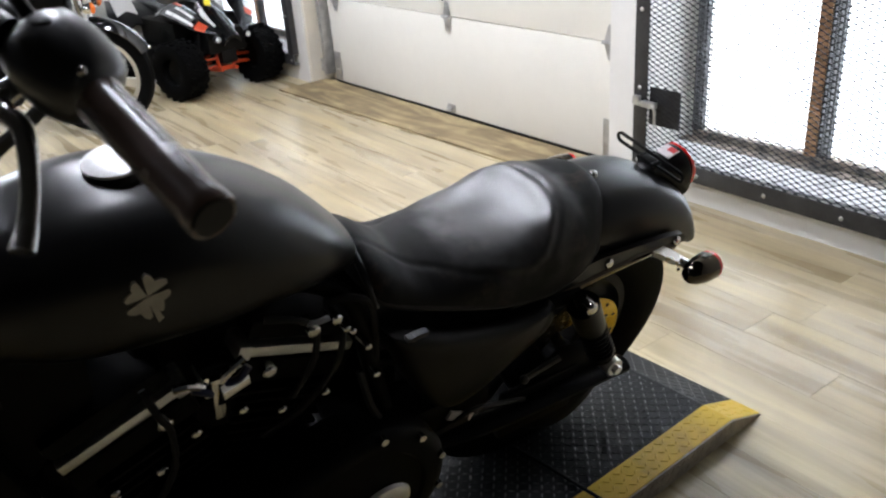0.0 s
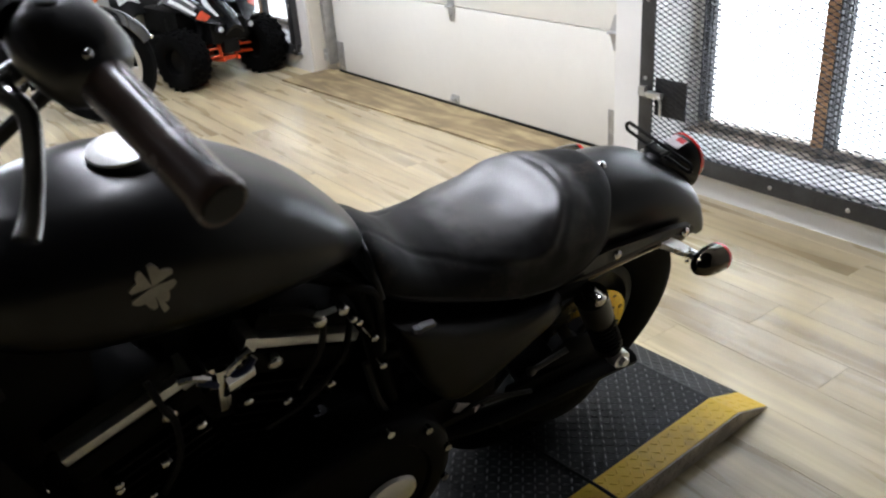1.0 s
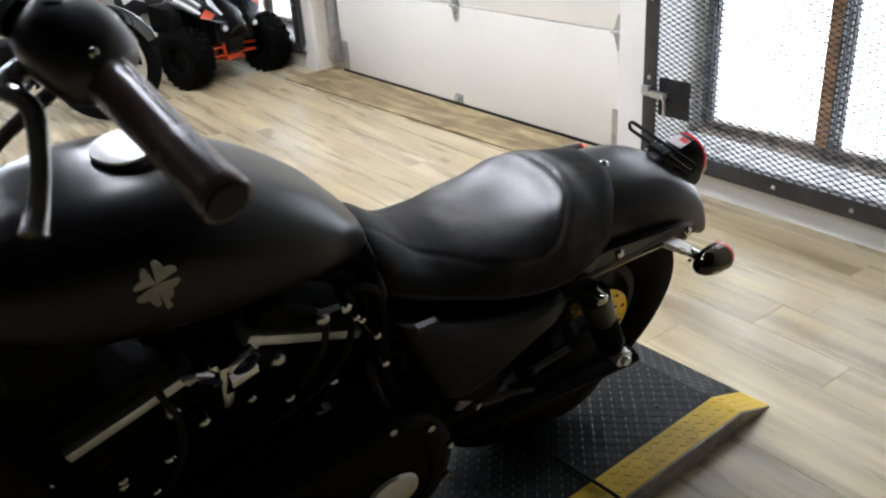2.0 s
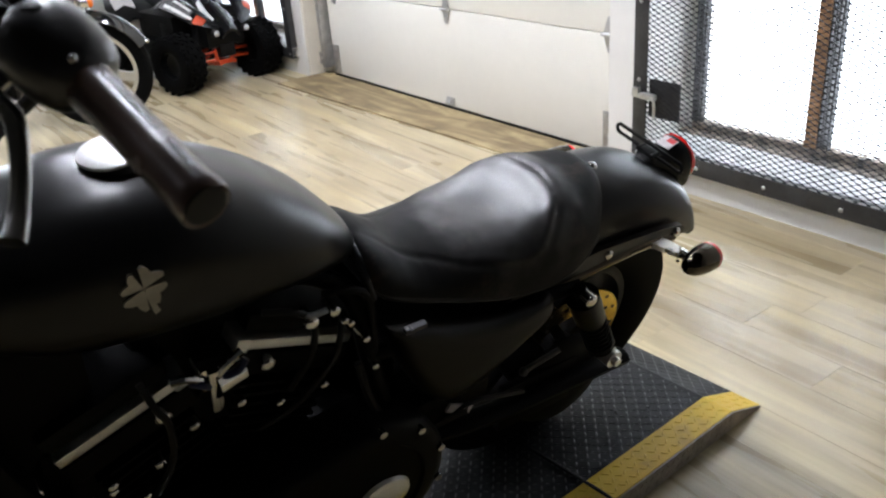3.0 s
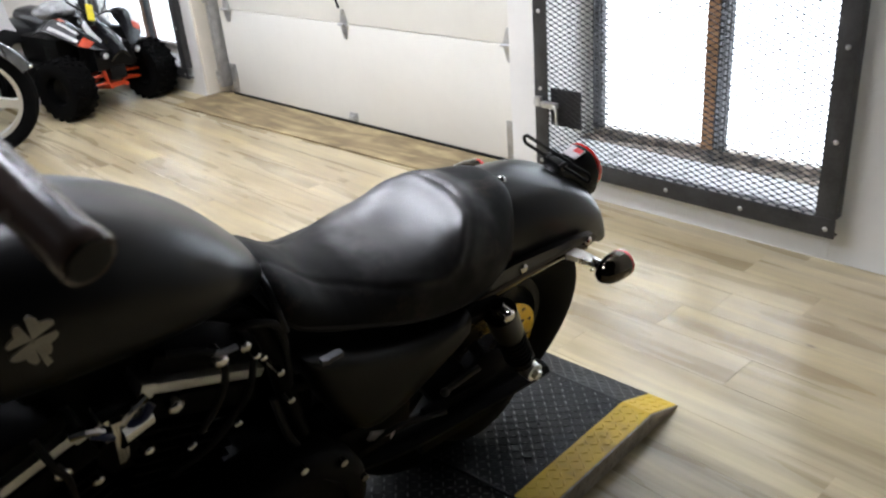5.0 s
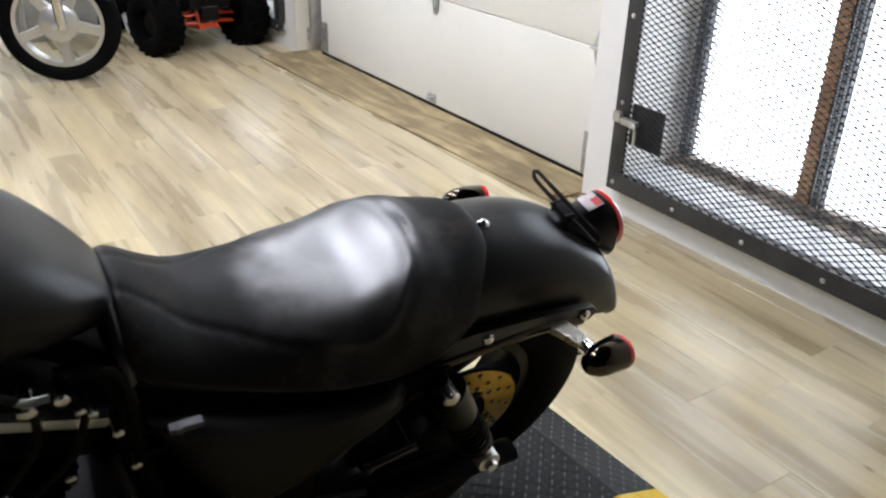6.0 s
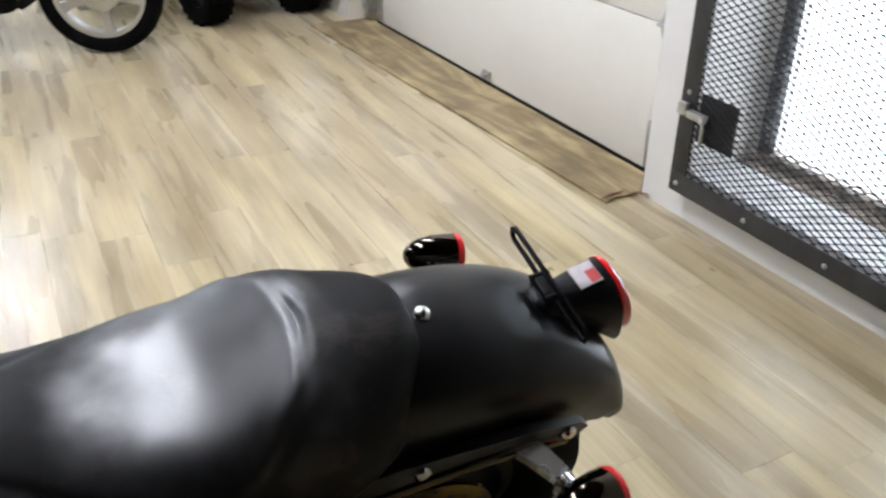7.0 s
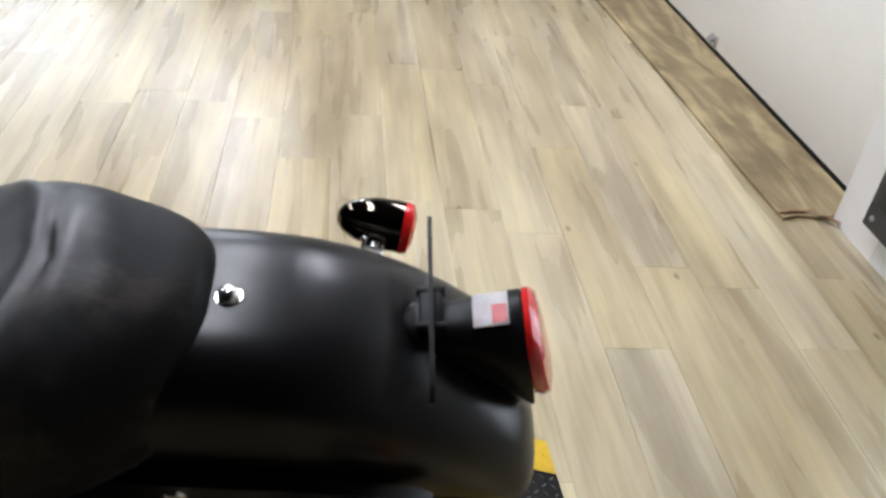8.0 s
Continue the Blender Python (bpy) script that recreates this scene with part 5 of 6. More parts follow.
# belt on the far side, stand, foot peg
bm = bmesh.new()
lathe(bm, [(0.11, -0.015), (0.125, -0.015), (0.125, 0.015), (0.11, 0.015)], 40, pose(AXLE[0], 0.10, AXLE[2], 90, 0, 0), close=True)
tube(bm, [(-0.50, 0.10, 0.40), (-0.2, 0.10, 0.425), (0.03, 0.10, 0.443)], 0.012, 8, flat=0.4)
tube(bm, [(-0.50, 0.10, 0.28), (-0.2, 0.10, 0.23), (0.03, 0.10, 0.195)], 0.012, 8, flat=0.4)
part("drive_belt", bm, M_RUBBER, bike, "black drive belt and pulley")
bm = bmesh.new()
tube(bm, [(-0.72, -0.13, 0.17), (-0.66, -0.20, 0.125), (-0.60, -0.265, 0.086)], 0.012, 10)
box(bm, -0.62, -0.56, -0.295, -0.245, 0.070, 0.082, 0.003)
part("side_stand", bm, M_ENGINE, bike, "black side stand")
bm = bmesh.new()
cyl(bm, (-0.55, -0.13, 0.26), (-0.55, -0.27, 0.268), 0.017, n=16)
part("foot_peg", bm, M_RUBBER, bike, "black rubber foot peg")
bm = bmesh.new()
for dz, yy in ((0.0, 0.15), (0.10, 0.16)):
    tube(bm, [(-0.90, 0.09, 0.62), (-0.93, 0.16, 0.50), (-0.80, 0.17, 0.28 + dz), (-0.40, yy, 0.25 + dz), (0.0, yy + 0.02, 0.24 + dz), (0.22, yy + 0.03, 0.25 + dz)], 0.03, 14)
part("exhaust", bm, M_ENGINE, bike, "black exhaust pipes")
bm = bmesh.new()
ball(bm, (-0.775, 0.17, 0.60), 0.09, (1, 0.5, 0.85))
part("air_cleaner", bm, M_ENGINE, bike, "black round air cleaner")
# two unseen black fillers that block floor showing through the engine
bm = bmesh.new()
box(bm, -0.98, -0.80, 0.085, 0.16, 0.44, 0.76, 0.02)
part("far_side_filler", bm, M_ENGINE, bike, "added black filler box on the far side of the engine")
bm = bmesh.new()
box(bm, -0.57, -0.38, 0.04, 0.13, 0.20, 0.56, 0.025)
cyl(bm, (-0.49, 0.08, 0.30), (-0.49, 0.15, 0.30), 0.075, n=28)
part("low_side_filler", bm, M_ENGINE, bike, "added black filler block low on the far side")

# guessed dark parts added to fill the bright gap ahead of the engine
bm = bmesh.new()
for k in range(7):
    box(bm, -1.085 - 0.004, -1.04, -0.075 + 0.022 * k, -0.065 + 0.022 * k, 0.20, 0.36, 0.002)
box(bm, -1.06, -1.03, -0.08, 0.08, 0.19, 0.37, 0.006)
part("voltage_regulator", bm, M_ENGINE, bike, "black finned voltage regulator")
bm = bmesh.new()
cyl(bm, (-0.94, 0, 0.26), (-1.05, 0, 0.25), 0.042, n=24)
part("oil_filter", bm, M_GLOSS, bike, "black oil filter")
bm = bmesh.new()
rings_to_mesh(bm, [[(x, y, z) for x, y in ((x0, -0.11), (x1, -0.11), (x1, 0.11), (x0, 0.11))] for z, x0, x1 in ((0.40, -1.075, -0.98), (0.50, -1.085, -1.0), (0.62, -1.10, -1.04), (0.72, -1.115, -1.07))])
part("front_filler", bm, M_ENGINE, bike, "added black filler at the frame's front")

bm = bmesh.new()
extrude_outline(bm, [(-1.15, 0.96), (-1.02, 0.88), (-0.93, 0.80), (-0.93, 0.70), (-1.02, 0.60), (-1.11, 0.55), (-1.14, 0.70)], -0.055, 0.055)
part("frame_neck", bm, M_ENGINE, bike, "black frame neck gusset, added to close a bright gap")

# front end: fork, wheel, fender, headlight
RAKE = Vector((-0.52, 0, -0.854))
FA = Vector((-1.485, 0, 0.335))
bm = bmesh.new()
lathe(bm, [(0.222, -0.035), (0.240, -0.034), (0.240, 0.034), (0.222, 0.035), (0.216, 0.0)], 48, Matrix.Translation(FA) @ pose(0, 0, 0, 90, 0, 0), close=True)
for k in range(9):
    box(bm, 0.03, 0.222, -0.010, 0.010, -0.009, 0.009, 0.003, Matrix.Translation(FA) @ pose(0, 0, 0, 0, 40 * k, 0))
cyl(bm, FA + Vector((0, -0.09, 0)), FA + Vector((0, 0.09, 0)), 0.035, n=20)
fw = part("front_wheel", bm, M_ENGINE, bike, "black cast front wheel")
tyre(fw, FA, 0.335, 0.10, 0.235)
bm = bmesh.new()
for sgn in (-1, 1):
    p = FA + Vector((0.02, sgn * 0.095, 0))
    cyl(bm, p, p - RAKE * 0.38, 0.03, n=18)
    cyl(bm, p - RAKE * 0.38, p - RAKE * 0.80, 0.0195, n=18)
box(bm, -0.075, 0.03, -0.125, 0.125, -0.02, 0.02, 0.01, Matrix.Translation(FA - RAKE * 0.56) @ pose(0, 0, 0, 0, 31, 0))
box(bm, -0.075, 0.03, -0.125, 0.125, -0.02, 0.02, 0.01, Matrix.Translation(FA - RAKE * 0.76) @ pose(0, 0, 0, 0, 31, 0))
part("fork", bm, M_ENGINE, bike, "black front fork")
bm = bmesh.new()
fr = []
for k in range(24):
    a = radians(40 + 150 * k / 23)
    fr.append([FA + Vector((0.365 * math.cos(a), yy, 0.365 * math.sin(a))) * 1.0 - Vector((0, 0, abs(yy) ** 2 * 4)) for yy in np.linspace(-0.065, 0.065, 9)])
fo = [[p + (p - FA).normalized() * 0.004 for p in r] for r in fr]
rings_to_mesh(bm, [a + list(reversed(b)) for a, b in zip(fr, fo)])
part("front_fender", bm, M_BLACK, bike, "satin black front fender")
bm = bmesh.new()
lathe(bm, [(0.0, -0.10), (0.05, -0.085), (0.078, -0.04), (0.085, 0.0), (0.087, 0.02), (0.0, 0.02)], 32, pose(-1.30, 0, 0.93, 0, -90, 0))
hl = part("headlight", bm, M_GLOSS, bike, "black round headlight")
bm = bmesh.new()
lathe(bm, [(0.08, 0.0205), (0.06, 0.032), (0.0, 0.038), (0.0, 0.021)], 32, pose(-1.30, 0, 0.93, 0, -90, 0))
part("lens", bm, M_FILM, hl, "clear headlight lens")

# handlebar with its controls, turned to the left
GI, GE = Vector((-0.923, -0.407, 1.296)), Vector((-0.898, -0.527, 1.269))
gd = (GE - GI).normalized()
RI, RE = Vector((-1.10, 0.33, 1.27)), Vector((-1.21, 0.44, 1.25))
bm = bmesh.new()
tube(bm, [GI - gd * 0.015, GI - gd * 0.09, (-1.01, -0.22, 1.30), (-1.045, -0.11, 1.16), (-1.055, -0.06, 1.07), (-1.06, 0.0, 1.06), (-1.07, 0.06, 1.07), (-1.08, 0.12, 1.16), RI, RE], 0.0127, 14)
bars = part("handlebar", bm, M_ENGINE, bike, "black handlebar")
bm = bmesh.new()
gl = (GE - GI).length
lathe(bm, [(0.0, -0.022), (0.0195, -0.022), (0.0205, -0.019), (0.0205, -0.012), (0.0170, -0.008), (0.0164, 0.010), (0.0160, gl - 0.016), (0.0170, gl - 0.010), (0.0174, gl - 0.003), (0.0162, gl + 0.001), (0.0142, gl + 0.0002), (0.0, gl - 0.0005)], 36,
      Matrix.Translation(GI) @ gd.to_track_quat('Z', 'Y').to_matrix().to_4x4())
grip = part("grip", bm, M_GRIP, bars, "dark rubber hand grip")
bm = bmesh.new()
cyl(bm, GE, GE + gd * 0.0012, 0.0135, n=28)
part("end_cap", bm, M_SEAL, grip, "flat black end cap")
bm = bmesh.new()
cyl(bm, RI, RE, 0.0165, n=24)
part("grip", bm, M_GRIP, bars, "dark rubber hand grip")
HC = Vector((-0.932, -0.378, 1.311))
hd = (Vector((-0.874, -0.482, 1.232)) - GI).normalized()
hm = Matrix.Translation(HC) @ hd.to_track_quat('Z', 'Y').to_matrix().to_4x4()
bm = bmesh.new()
rg = []
for z, rx, ry in ((-0.034, 0.011, 0.010), (-0.032, 0.021, 0.019), (-0.026, 0.029, 0.026), (-0.014, 0.033, 0.0295), (0.0, 0.0345, 0.0305), (0.016, 0.033, 0.029), (0.026, 0.028, 0.026), (0.032, 0.020, 0.020)):
    rg.append([hm @ Vector((rx * math.cos(2 * math.pi * k / 40), ry * math.sin(2 * math.pi * k / 40) - 0.004, z)) for k in range(40)])
rings_to_mesh(bm, rg)
sw = part("switch_housing", bm, M_GLOSS2, bars, "rounded black switch housing", angle=70)
for x, y, z in ((0.0275, 0.006, 0.018), (0.021, -0.022, 0.019), (-0.016, 0.021, 0.018)):
    bm = bmesh.new()
    ball(bm, hm @ Vector((x, y, z)), 0.0038, u=10, v=6)
    part("screw", bm, M_LEVER, sw, "small bright screw")
# flat black ball stands in for the dark hollow of a recess
bm = bmesh.new()
ball(bm, HC + Vector((-0.012, -0.010, 0.034)), 0.007, (1, 1, 0.35), u=14, v=8)
part("recess_dark_spot", bm, M_SEAL, sw, "flat black ball drawn for the dark hollow of a screw recess")
bm = bmesh.new()
tube(bm, [(-0.949, -0.357, 1.299), (-0.978, -0.368, 1.287), (-0.970, -0.394, 1.281), (-0.976, -0.421, 1.261), (-0.986, -0.442, 1.242), (-0.995, -0.457, 1.232)], 0.008, 12, radii=[0.0105, 0.010, 0.0072, 0.0062, 0.007, 0.009], flat=0.75)
part("clutch_lever", bm, M_LEVER, bars, "dark metal clutch lever")
bm = bmesh.new()
tube(bm, [(-0.962, -0.361, 1.326), (-0.979, -0.340, 1.334), (-1.008, -0.328, 1.318)], 0.0145, 14)
part("lever_perch", bm, M_GLOSS2, bars, "black lever perch")
for p, r in (((-0.987, -0.361, 1.306), 0.0072), ((-0.970, -0.370, 1.347), 0.0072), ((-1.001, -0.353, 1.351), 0.0055)):
    bm = bmesh.new()
    ball(bm, p, r, (1, 1, 0.8), u=12, v=8)
    part("bolt", bm, M_CHROME, bars, "chrome bolt head")
bm = bmesh.new()
tube(bm, [(-0.941, -0.361, 1.326), (-0.953, -0.349, 1.360), (-0.950, -0.371, 1.385), (-0.915, -0.413, 1.402)], 0.005, 10)
ball(bm, (-0.886, -0.432, 1.402), 1.0, (0.050, 0.040, 0.024), u=28, v=16)
part("mirror", bm, M_PLASTB, bars, "black oval rear-view mirror")
bm = bmesh.new()
tube(bm, [(-0.949, -0.361, 1.276), (-1.00, -0.30, 1.20), (-1.04, -0.18, 1.07), (-1.06, -0.09, 0.95), (-1.04, -0.07, 0.75)], 0.0055, 8)
tube(bm, [(-0.966, -0.361, 1.292), (-1.03, -0.28, 1.23), (-1.07, -0.15, 1.10), (-1.075, -0.06, 0.92)], 0.005, 8)
part("control_cable", bm, M_SEAL, bars, "black control cables")
bm = bmesh.new()
for sgn in (-1, 1):
    cyl(bm, (-1.07, sgn * 0.05, 0.985), (-1.06, sgn * 0.05, 1.08), 0.02, n=16)
part("riser", bm, M_GLOSS, bars, "black handlebar risers")
bm = bmesh.new()
lathe(bm, [(0.0, 0.03), (0.04, 0.028), (0.048, 0.02), (0.048, -0.03), (0.03, -0.045), (0.0, -0.045)], 28, pose(-1.13, 0, 1.10, 0, 35, 0))
part("speedometer", bm, M_CHROME, bars, "chrome speedometer pod")


# ---- the quad bike by the second window ----
QUAD = pose(2.220, 5.335, 0, 0, 0, 6)           # x to its own left as it faces the room, y backwards


def quad_bike():
    q = thing("quad_bike", QUAD, "black white and orange youth quad bike facing the room", "quad bike")
    R = 0.185
    for x, y, w, turn in ((-0.29, 0.0, 0.17, 14), (0.275, 0.0, 0.17, 10), (-0.29, 0.80, 0.20, 0), (0.275, 0.80, 0.20, 0)):
        wm = pose(x, y, R, 0, 0, turn)
        bm = bmesh.new()
        prof = [(0.085, -w * 0.40), (0.10, -w * 0.46), (R * 0.80, -w * 0.50), (R * 0.92, -w * 0.46), (R * 0.955, -w * 0.30), (R * 0.965, 0), (R * 0.955, w * 0.30), (R * 0.92, w * 0.46), (R * 0.80, w * 0.50), (0.10, w * 0.46), (0.085, w * 0.40)]
        lathe(bm, prof, 40, wm @ pose(0, 0, 0, 0, 90, 0), close=True)
        t = part("tyre", bm, M_RUBBER, q, "knobbly black tyre")
        bm = bmesh.new()
        for k in range(20):
            a = 18 * k
            for j, off in ((-0.36, 0), (-0.12, 9), (0.12, 0), (0.36, 9)):
                mm = wm @ pose(0, 0, 0, a + off, 0, 0) @ pose(0, 0, R * 0.955, 0, 0, 20 if j > 0 else -20)
                box(bm, w * j - 0.017, w * j + 0.017, -0.012, 0.012, -0.006, R * 0.045, m=mm)
        part("tread", bm, M_RUBBER, t, "raised tread blocks")["kind"] = "stuff"
        bm = bmesh.new()
        lathe(bm, [(0.085, -w * 0.36), (0.085, w * 0.36), (0.07, w * 0.2), (0.03, w * 0.1), (0.0, w * 0.1), (0.0, -w * 0.1), (0.03, -w * 0.1), (0.07, -w * 0.2)], 28, wm @ pose(0, 0, 0, 0, 90, 0))
        part("wheel_rim", bm, M_PLASTB, t, "black steel rim")
    # frame, arms and axle in orange
    for sx in (-1, 1):
        for z in (0.165, 0.215):
            bm = bmesh.new()
            tube(bm, [(sx * 0.045, 0.06, z + 0.01), (sx * 0.20, 0.01, z - 0.01)], 0.0085, 8, 2)
            tube(bm, [(sx * 0.045, -0.06, z + 0.01), (sx * 0.20, -0.005, z - 0.01)], 0.0085, 8, 2)
            part("suspension_arm", bm, M_ORANGE, q, "orange suspension arm")
        bm = bmesh.new()
        tube(bm, [(sx * 0.10, 0.04, 0.39), (sx * 0.17, 0.01, 0.21)], 0.022, 10, 2)
        for k in range(8):
            z = 0.24 + 0.017 * k
            x = sx * (0.17 - (z - 0.21) * 0.39)
            lathe(bm, [(0.020, -0.003), (0.029, -0.003), (0.029, 0.003), (0.020, 0.003)], 14, pose(x, 0.01, z, 0, sx * -20, 0), close=True)
        part("shock_absorber", bm, M_SEAL, q, "black coil shock absorber")
    bm = bmesh.new()
    for sx in (-1, 1):
        tube(bm, [(sx * 0.05, -0.06, 0.15), (sx * 0.055, -0.05, 0.24), (sx * 0.05, -0.02, 0.33), (sx * 0.06, 0.1, 0.36), (sx * 0.08, 0.5, 0.34)], 0.011, 8)
        tube(bm, [(sx * 0.05, -0.10, 0.15), (sx * 0.07, 0.2, 0.13), (sx * 0.09, 0.7, 0.15)], 0.013, 8)
    box(bm, -0.055, 0.055, -0.080, -0.070, 0.140, 0.170, 0.004)
    part("frame", bm, M_ORANGE, q, "orange tubular frame")
    bm = bmesh.new()
    box(bm, -0.14, 0.14, 0.16, 0.66, 0.13, 0.42, 0.03)
    part("engine", bm, M_ENGINE, q, "black engine")
    bm = bmesh.new()
    box(bm, -0.11, 0.16, -0.09, 0.16, 0.25, 0.40, 0.02)
    box(bm, -0.04, 0.07, -0.10, 0.02, 0.185, 0.27, 0.01)
    box(bm, -0.24, 0.24, 0.12, 0.30, 0.30, 0.44, 0.03)
    part("under_body", bm, M_PLASTB, q, "black under-body plastics")
    for sx in (-1, 1):
        bm = bmesh.new()
        box(bm, min(sx * 0.12, sx * 0.27), max(sx * 0.12, sx * 0.27), 0.20, 0.66, 0.14, 0.30, 0.03)
        box(bm, min(sx * 0.10, sx * 0.24), max(sx * 0.10, sx * 0.24), 0.10, 0.60, 0.30, 0.46, 0.03)
        part("foot_well", bm, M_ENGINE, q, "black foot well")
    # pointed hood between two sharp fenders, with printed stripes
    HX = 0.03

    def hood_at(s, v, lift=0.0):
        w = 0.062 + 0.05 * math.sin(math.pi * min(1, s * 1.1)) * 0.6
        return Vector((HX + v * w, -0.165 + 0.33 * s + 0.02 * v * v - lift * 0.5, 0.365 + 0.205 * s ** 0.85 - 0.045 * v * v + lift))

    FI = [(0.0, 0.070, -0.150, 0.392), (0.35, 0.115, 0.0, 0.485), (0.7, 0.150, 0.16, 0.560), (1.0, 0.150, 0.33, 0.520)]
    FO = [(0.0, 0.092, -0.155, 0.380), (0.25, 0.205, -0.075, 0.418), (0.55, 0.292, 0.06, 0.495), (0.75, 0.315, 0.17, 0.52), (1.0, 0.29, 0.33, 0.48)]

    def fender_at(sx, s, v, lift=0.0):
        i, o = Vector(interp_rows(FI, s)), Vector(interp_rows(FO, s))
        p = i.lerp(o, v)
        p.z += 0.030 * math.sin(math.pi * v) * min(1, 2 * s) + lift
        return Vector((HX + sx * p.x, p.y, p.z))

    def skin(fn, s0, s1, v0, v1, top, bottom, ns=10, nv=7):
        bm = bmesh.new()
        rings_to_mesh(bm, [[fn(s, v, top) for v in np.linspace(v0, v1, nv)] + [fn(s, v, bottom) for v in np.linspace(v1, v0, nv)] for s in np.linspace(s0, s1, ns)])
        return bm

    hood = part("hood", skin(hood_at, 0, 1, -1, 1, 0.0, -0.02, 14, 11), M_PLASTG, q, "glossy dark grey pointed hood", angle=50)
    part("decal", skin(hood_at, 0.30, 0.85, -0.92, -0.62, 0.002, -0.001), M_PLASTW, hood, "white printed stripe")
    part("decal", skin(hood_at, 0.20, 0.50, 0.45, 0.9, 0.002, -0.001), M_SILVER, hood, "silver printed stripe")
    for sx in (-1, 1):
        def fa(s, v, lift=0.0, sx=sx):
            return fender_at(sx, s, v, lift)

        fd = part("front_fender", skin(fa, 0, 1, 0, 1, 0.0, -0.007, 16, 9), M_PLASTG, q, "dark grey front fender with silver and orange print", angle=50)
        if sx < 0:
            part("silver_print", skin(fa, 0.34, 0.72, 0.42, 0.97, 0.002, -0.001), M_SILVER, fd, "silver printed panel")
            part("white_print", skin(fa, 0.30, 0.66, 0.78, 0.90, 0.0035, 0.001), M_PLASTW, fd, "white printed flash")
            part("white_print", skin(fa, 0.36, 0.60, 0.46, 0.58, 0.0035, 0.001), M_PLASTW, fd, "white printed flash")
            part("orange_print", skin(fa, 0.16, 0.28, 0.45, 0.98, 0.002, -0.001), M_ORANGE, fd, "orange printed flash")
            part("orange_print", skin(fa, 0.62, 0.74, 0.16, 0.34, 0.002, -0.001), M_ORANGE, fd, "orange printed flash")
        else:
            part("white_print", skin(fa, 0.36, 0.66, 0.66, 0.97, 0.002, -0.001), M_PLASTW, fd, "white printed flash")
            part("orange_print", skin(fa, 0.30, 0.40, 0.62, 0.97, 0.003, -0.001), M_ORANGE, fd, "orange printed flash")
        bm = bmesh.new()
        lathe(bm, [(0.0, 0.012), (0.014, 0.010), (0.021, 0.004), (0.023, -0.004), (0.023, -0.03), (0.0, -0.04)], 20, pose(HX + sx * 0.106, -0.155, 0.352, 90, 0, 0))
        hl = part("headlight", bm, M_PLASTB, q, "small round headlight")
        bm = bmesh.new()
        lathe(bm, [(0.0, 0.014), (0.012, 0.0125), (0.017, 0.008), (0.0, 0.004)], 16, pose(HX + sx * 0.106, -0.155, 0.352, 90, 0, 0))
        part("lens", bm, M_FILM, hl, "clear lens")
    # handlebar
    bm = bmesh.new()
    tube(bm, [(-0.33, 0.20, 0.755), (-0.17, 0.16, 0.745), (-0.08, 0.13, 0.69), (0, 0.13, 0.67), (0.08, 0.13, 0.69), (0.17, 0.16, 0.745), (0.33, 0.20, 0.755)], 0.011, 10)
    cyl(bm, (0, 0.13, 0.67), (0, 0.07, 0.50), 0.022, n=12)
    tube(bm, [(-0.10, 0.13, 0.70), (-0.12, 0.05, 0.66), (-0.06, 0.0, 0.60), (0.0, 0.02, 0.55)], 0.007, 8)
    tube(bm, [(0.10, 0.13, 0.70), (0.11, 0.04, 0.64), (0.05, 0.0, 0.58)], 0.007, 8)
    hb = part("handlebar", bm, M_PLASTB, q, "black handlebar with cables")
    for sx in (-1, 1):
        bm = bmesh.new()
        cyl(bm, (sx * 0.20, 0.168, 0.747), (sx * 0.34, 0.203, 0.756), 0.018, n=14)
        part("grip", bm, M_PLASTB, hb, "black grip")
        bm = bmesh.new()
        tube(bm, [(sx * 0.17, 0.15, 0.745), (sx * 0.21, 0.10, 0.735), (sx * 0.32, 0.12, 0.74)], 0.006, 8)
        part("lever", bm, M_PLASTB, hb, "black brake lever")
    bm = bmesh.new()
    box(bm, -0.06, 0.05, 0.10, 0.15, 0.725, 0.765, 0.012)
    part("bar_pad", bm, M_ORANGE, hb, "red-orange bar pad")
    bm = bmesh.new()
    box(bm, -0.022, 0.022, -0.002, 0.002, -0.05, 0.05, 0.0008, pose(-0.055, -0.06, 0.60, -25, 18, 0))
    part("hang_tag", bm, M_TAG, hb, "yellow hang tag")
    # seat and rear
    bm = bmesh.new()
    rings_to_mesh(bm, [section(y, w, t, b, 2.5, 3, 0.4, 24) for y, w, t, b in ((0.30, 0.06, 0.54, 0.46), (0.36, 0.09, 0.56, 0.44), (0.55, 0.11, 0.55, 0.43), (0.80, 0.12, 0.58, 0.45), (0.92, 0.10, 0.58, 0.48), (0.95, 0.05, 0.56, 0.50))])
    bmesh.ops.transform(bm, matrix=pose(0, 0, 0, 0, 0, 90), verts=bm.verts)
    bmesh.ops.transform(bm, matrix=Matrix.Diagonal((-1, 1, 1, 1)), verts=bm.verts)
    part("seat", bm, M_PLASTB, q, "black seat")
    bm = bmesh.new()
    ball(bm, (-0.04, 0.42, 0.585), 1.0, (0.14, 0.12, 0.055), u=20, v=12)
    for v in bm.verts:
        v.co += Vector((noise.noise(v.co * 22), noise.noise(v.co * 22 + Vector((5, 0, 0))), noise.noise(v.co * 22 + Vector((0, 9, 0))))) * 0.018
    part("plastic_wrap", bm, M_FILM, q, "crumpled clear plastic wrap on the seat", angle=20)
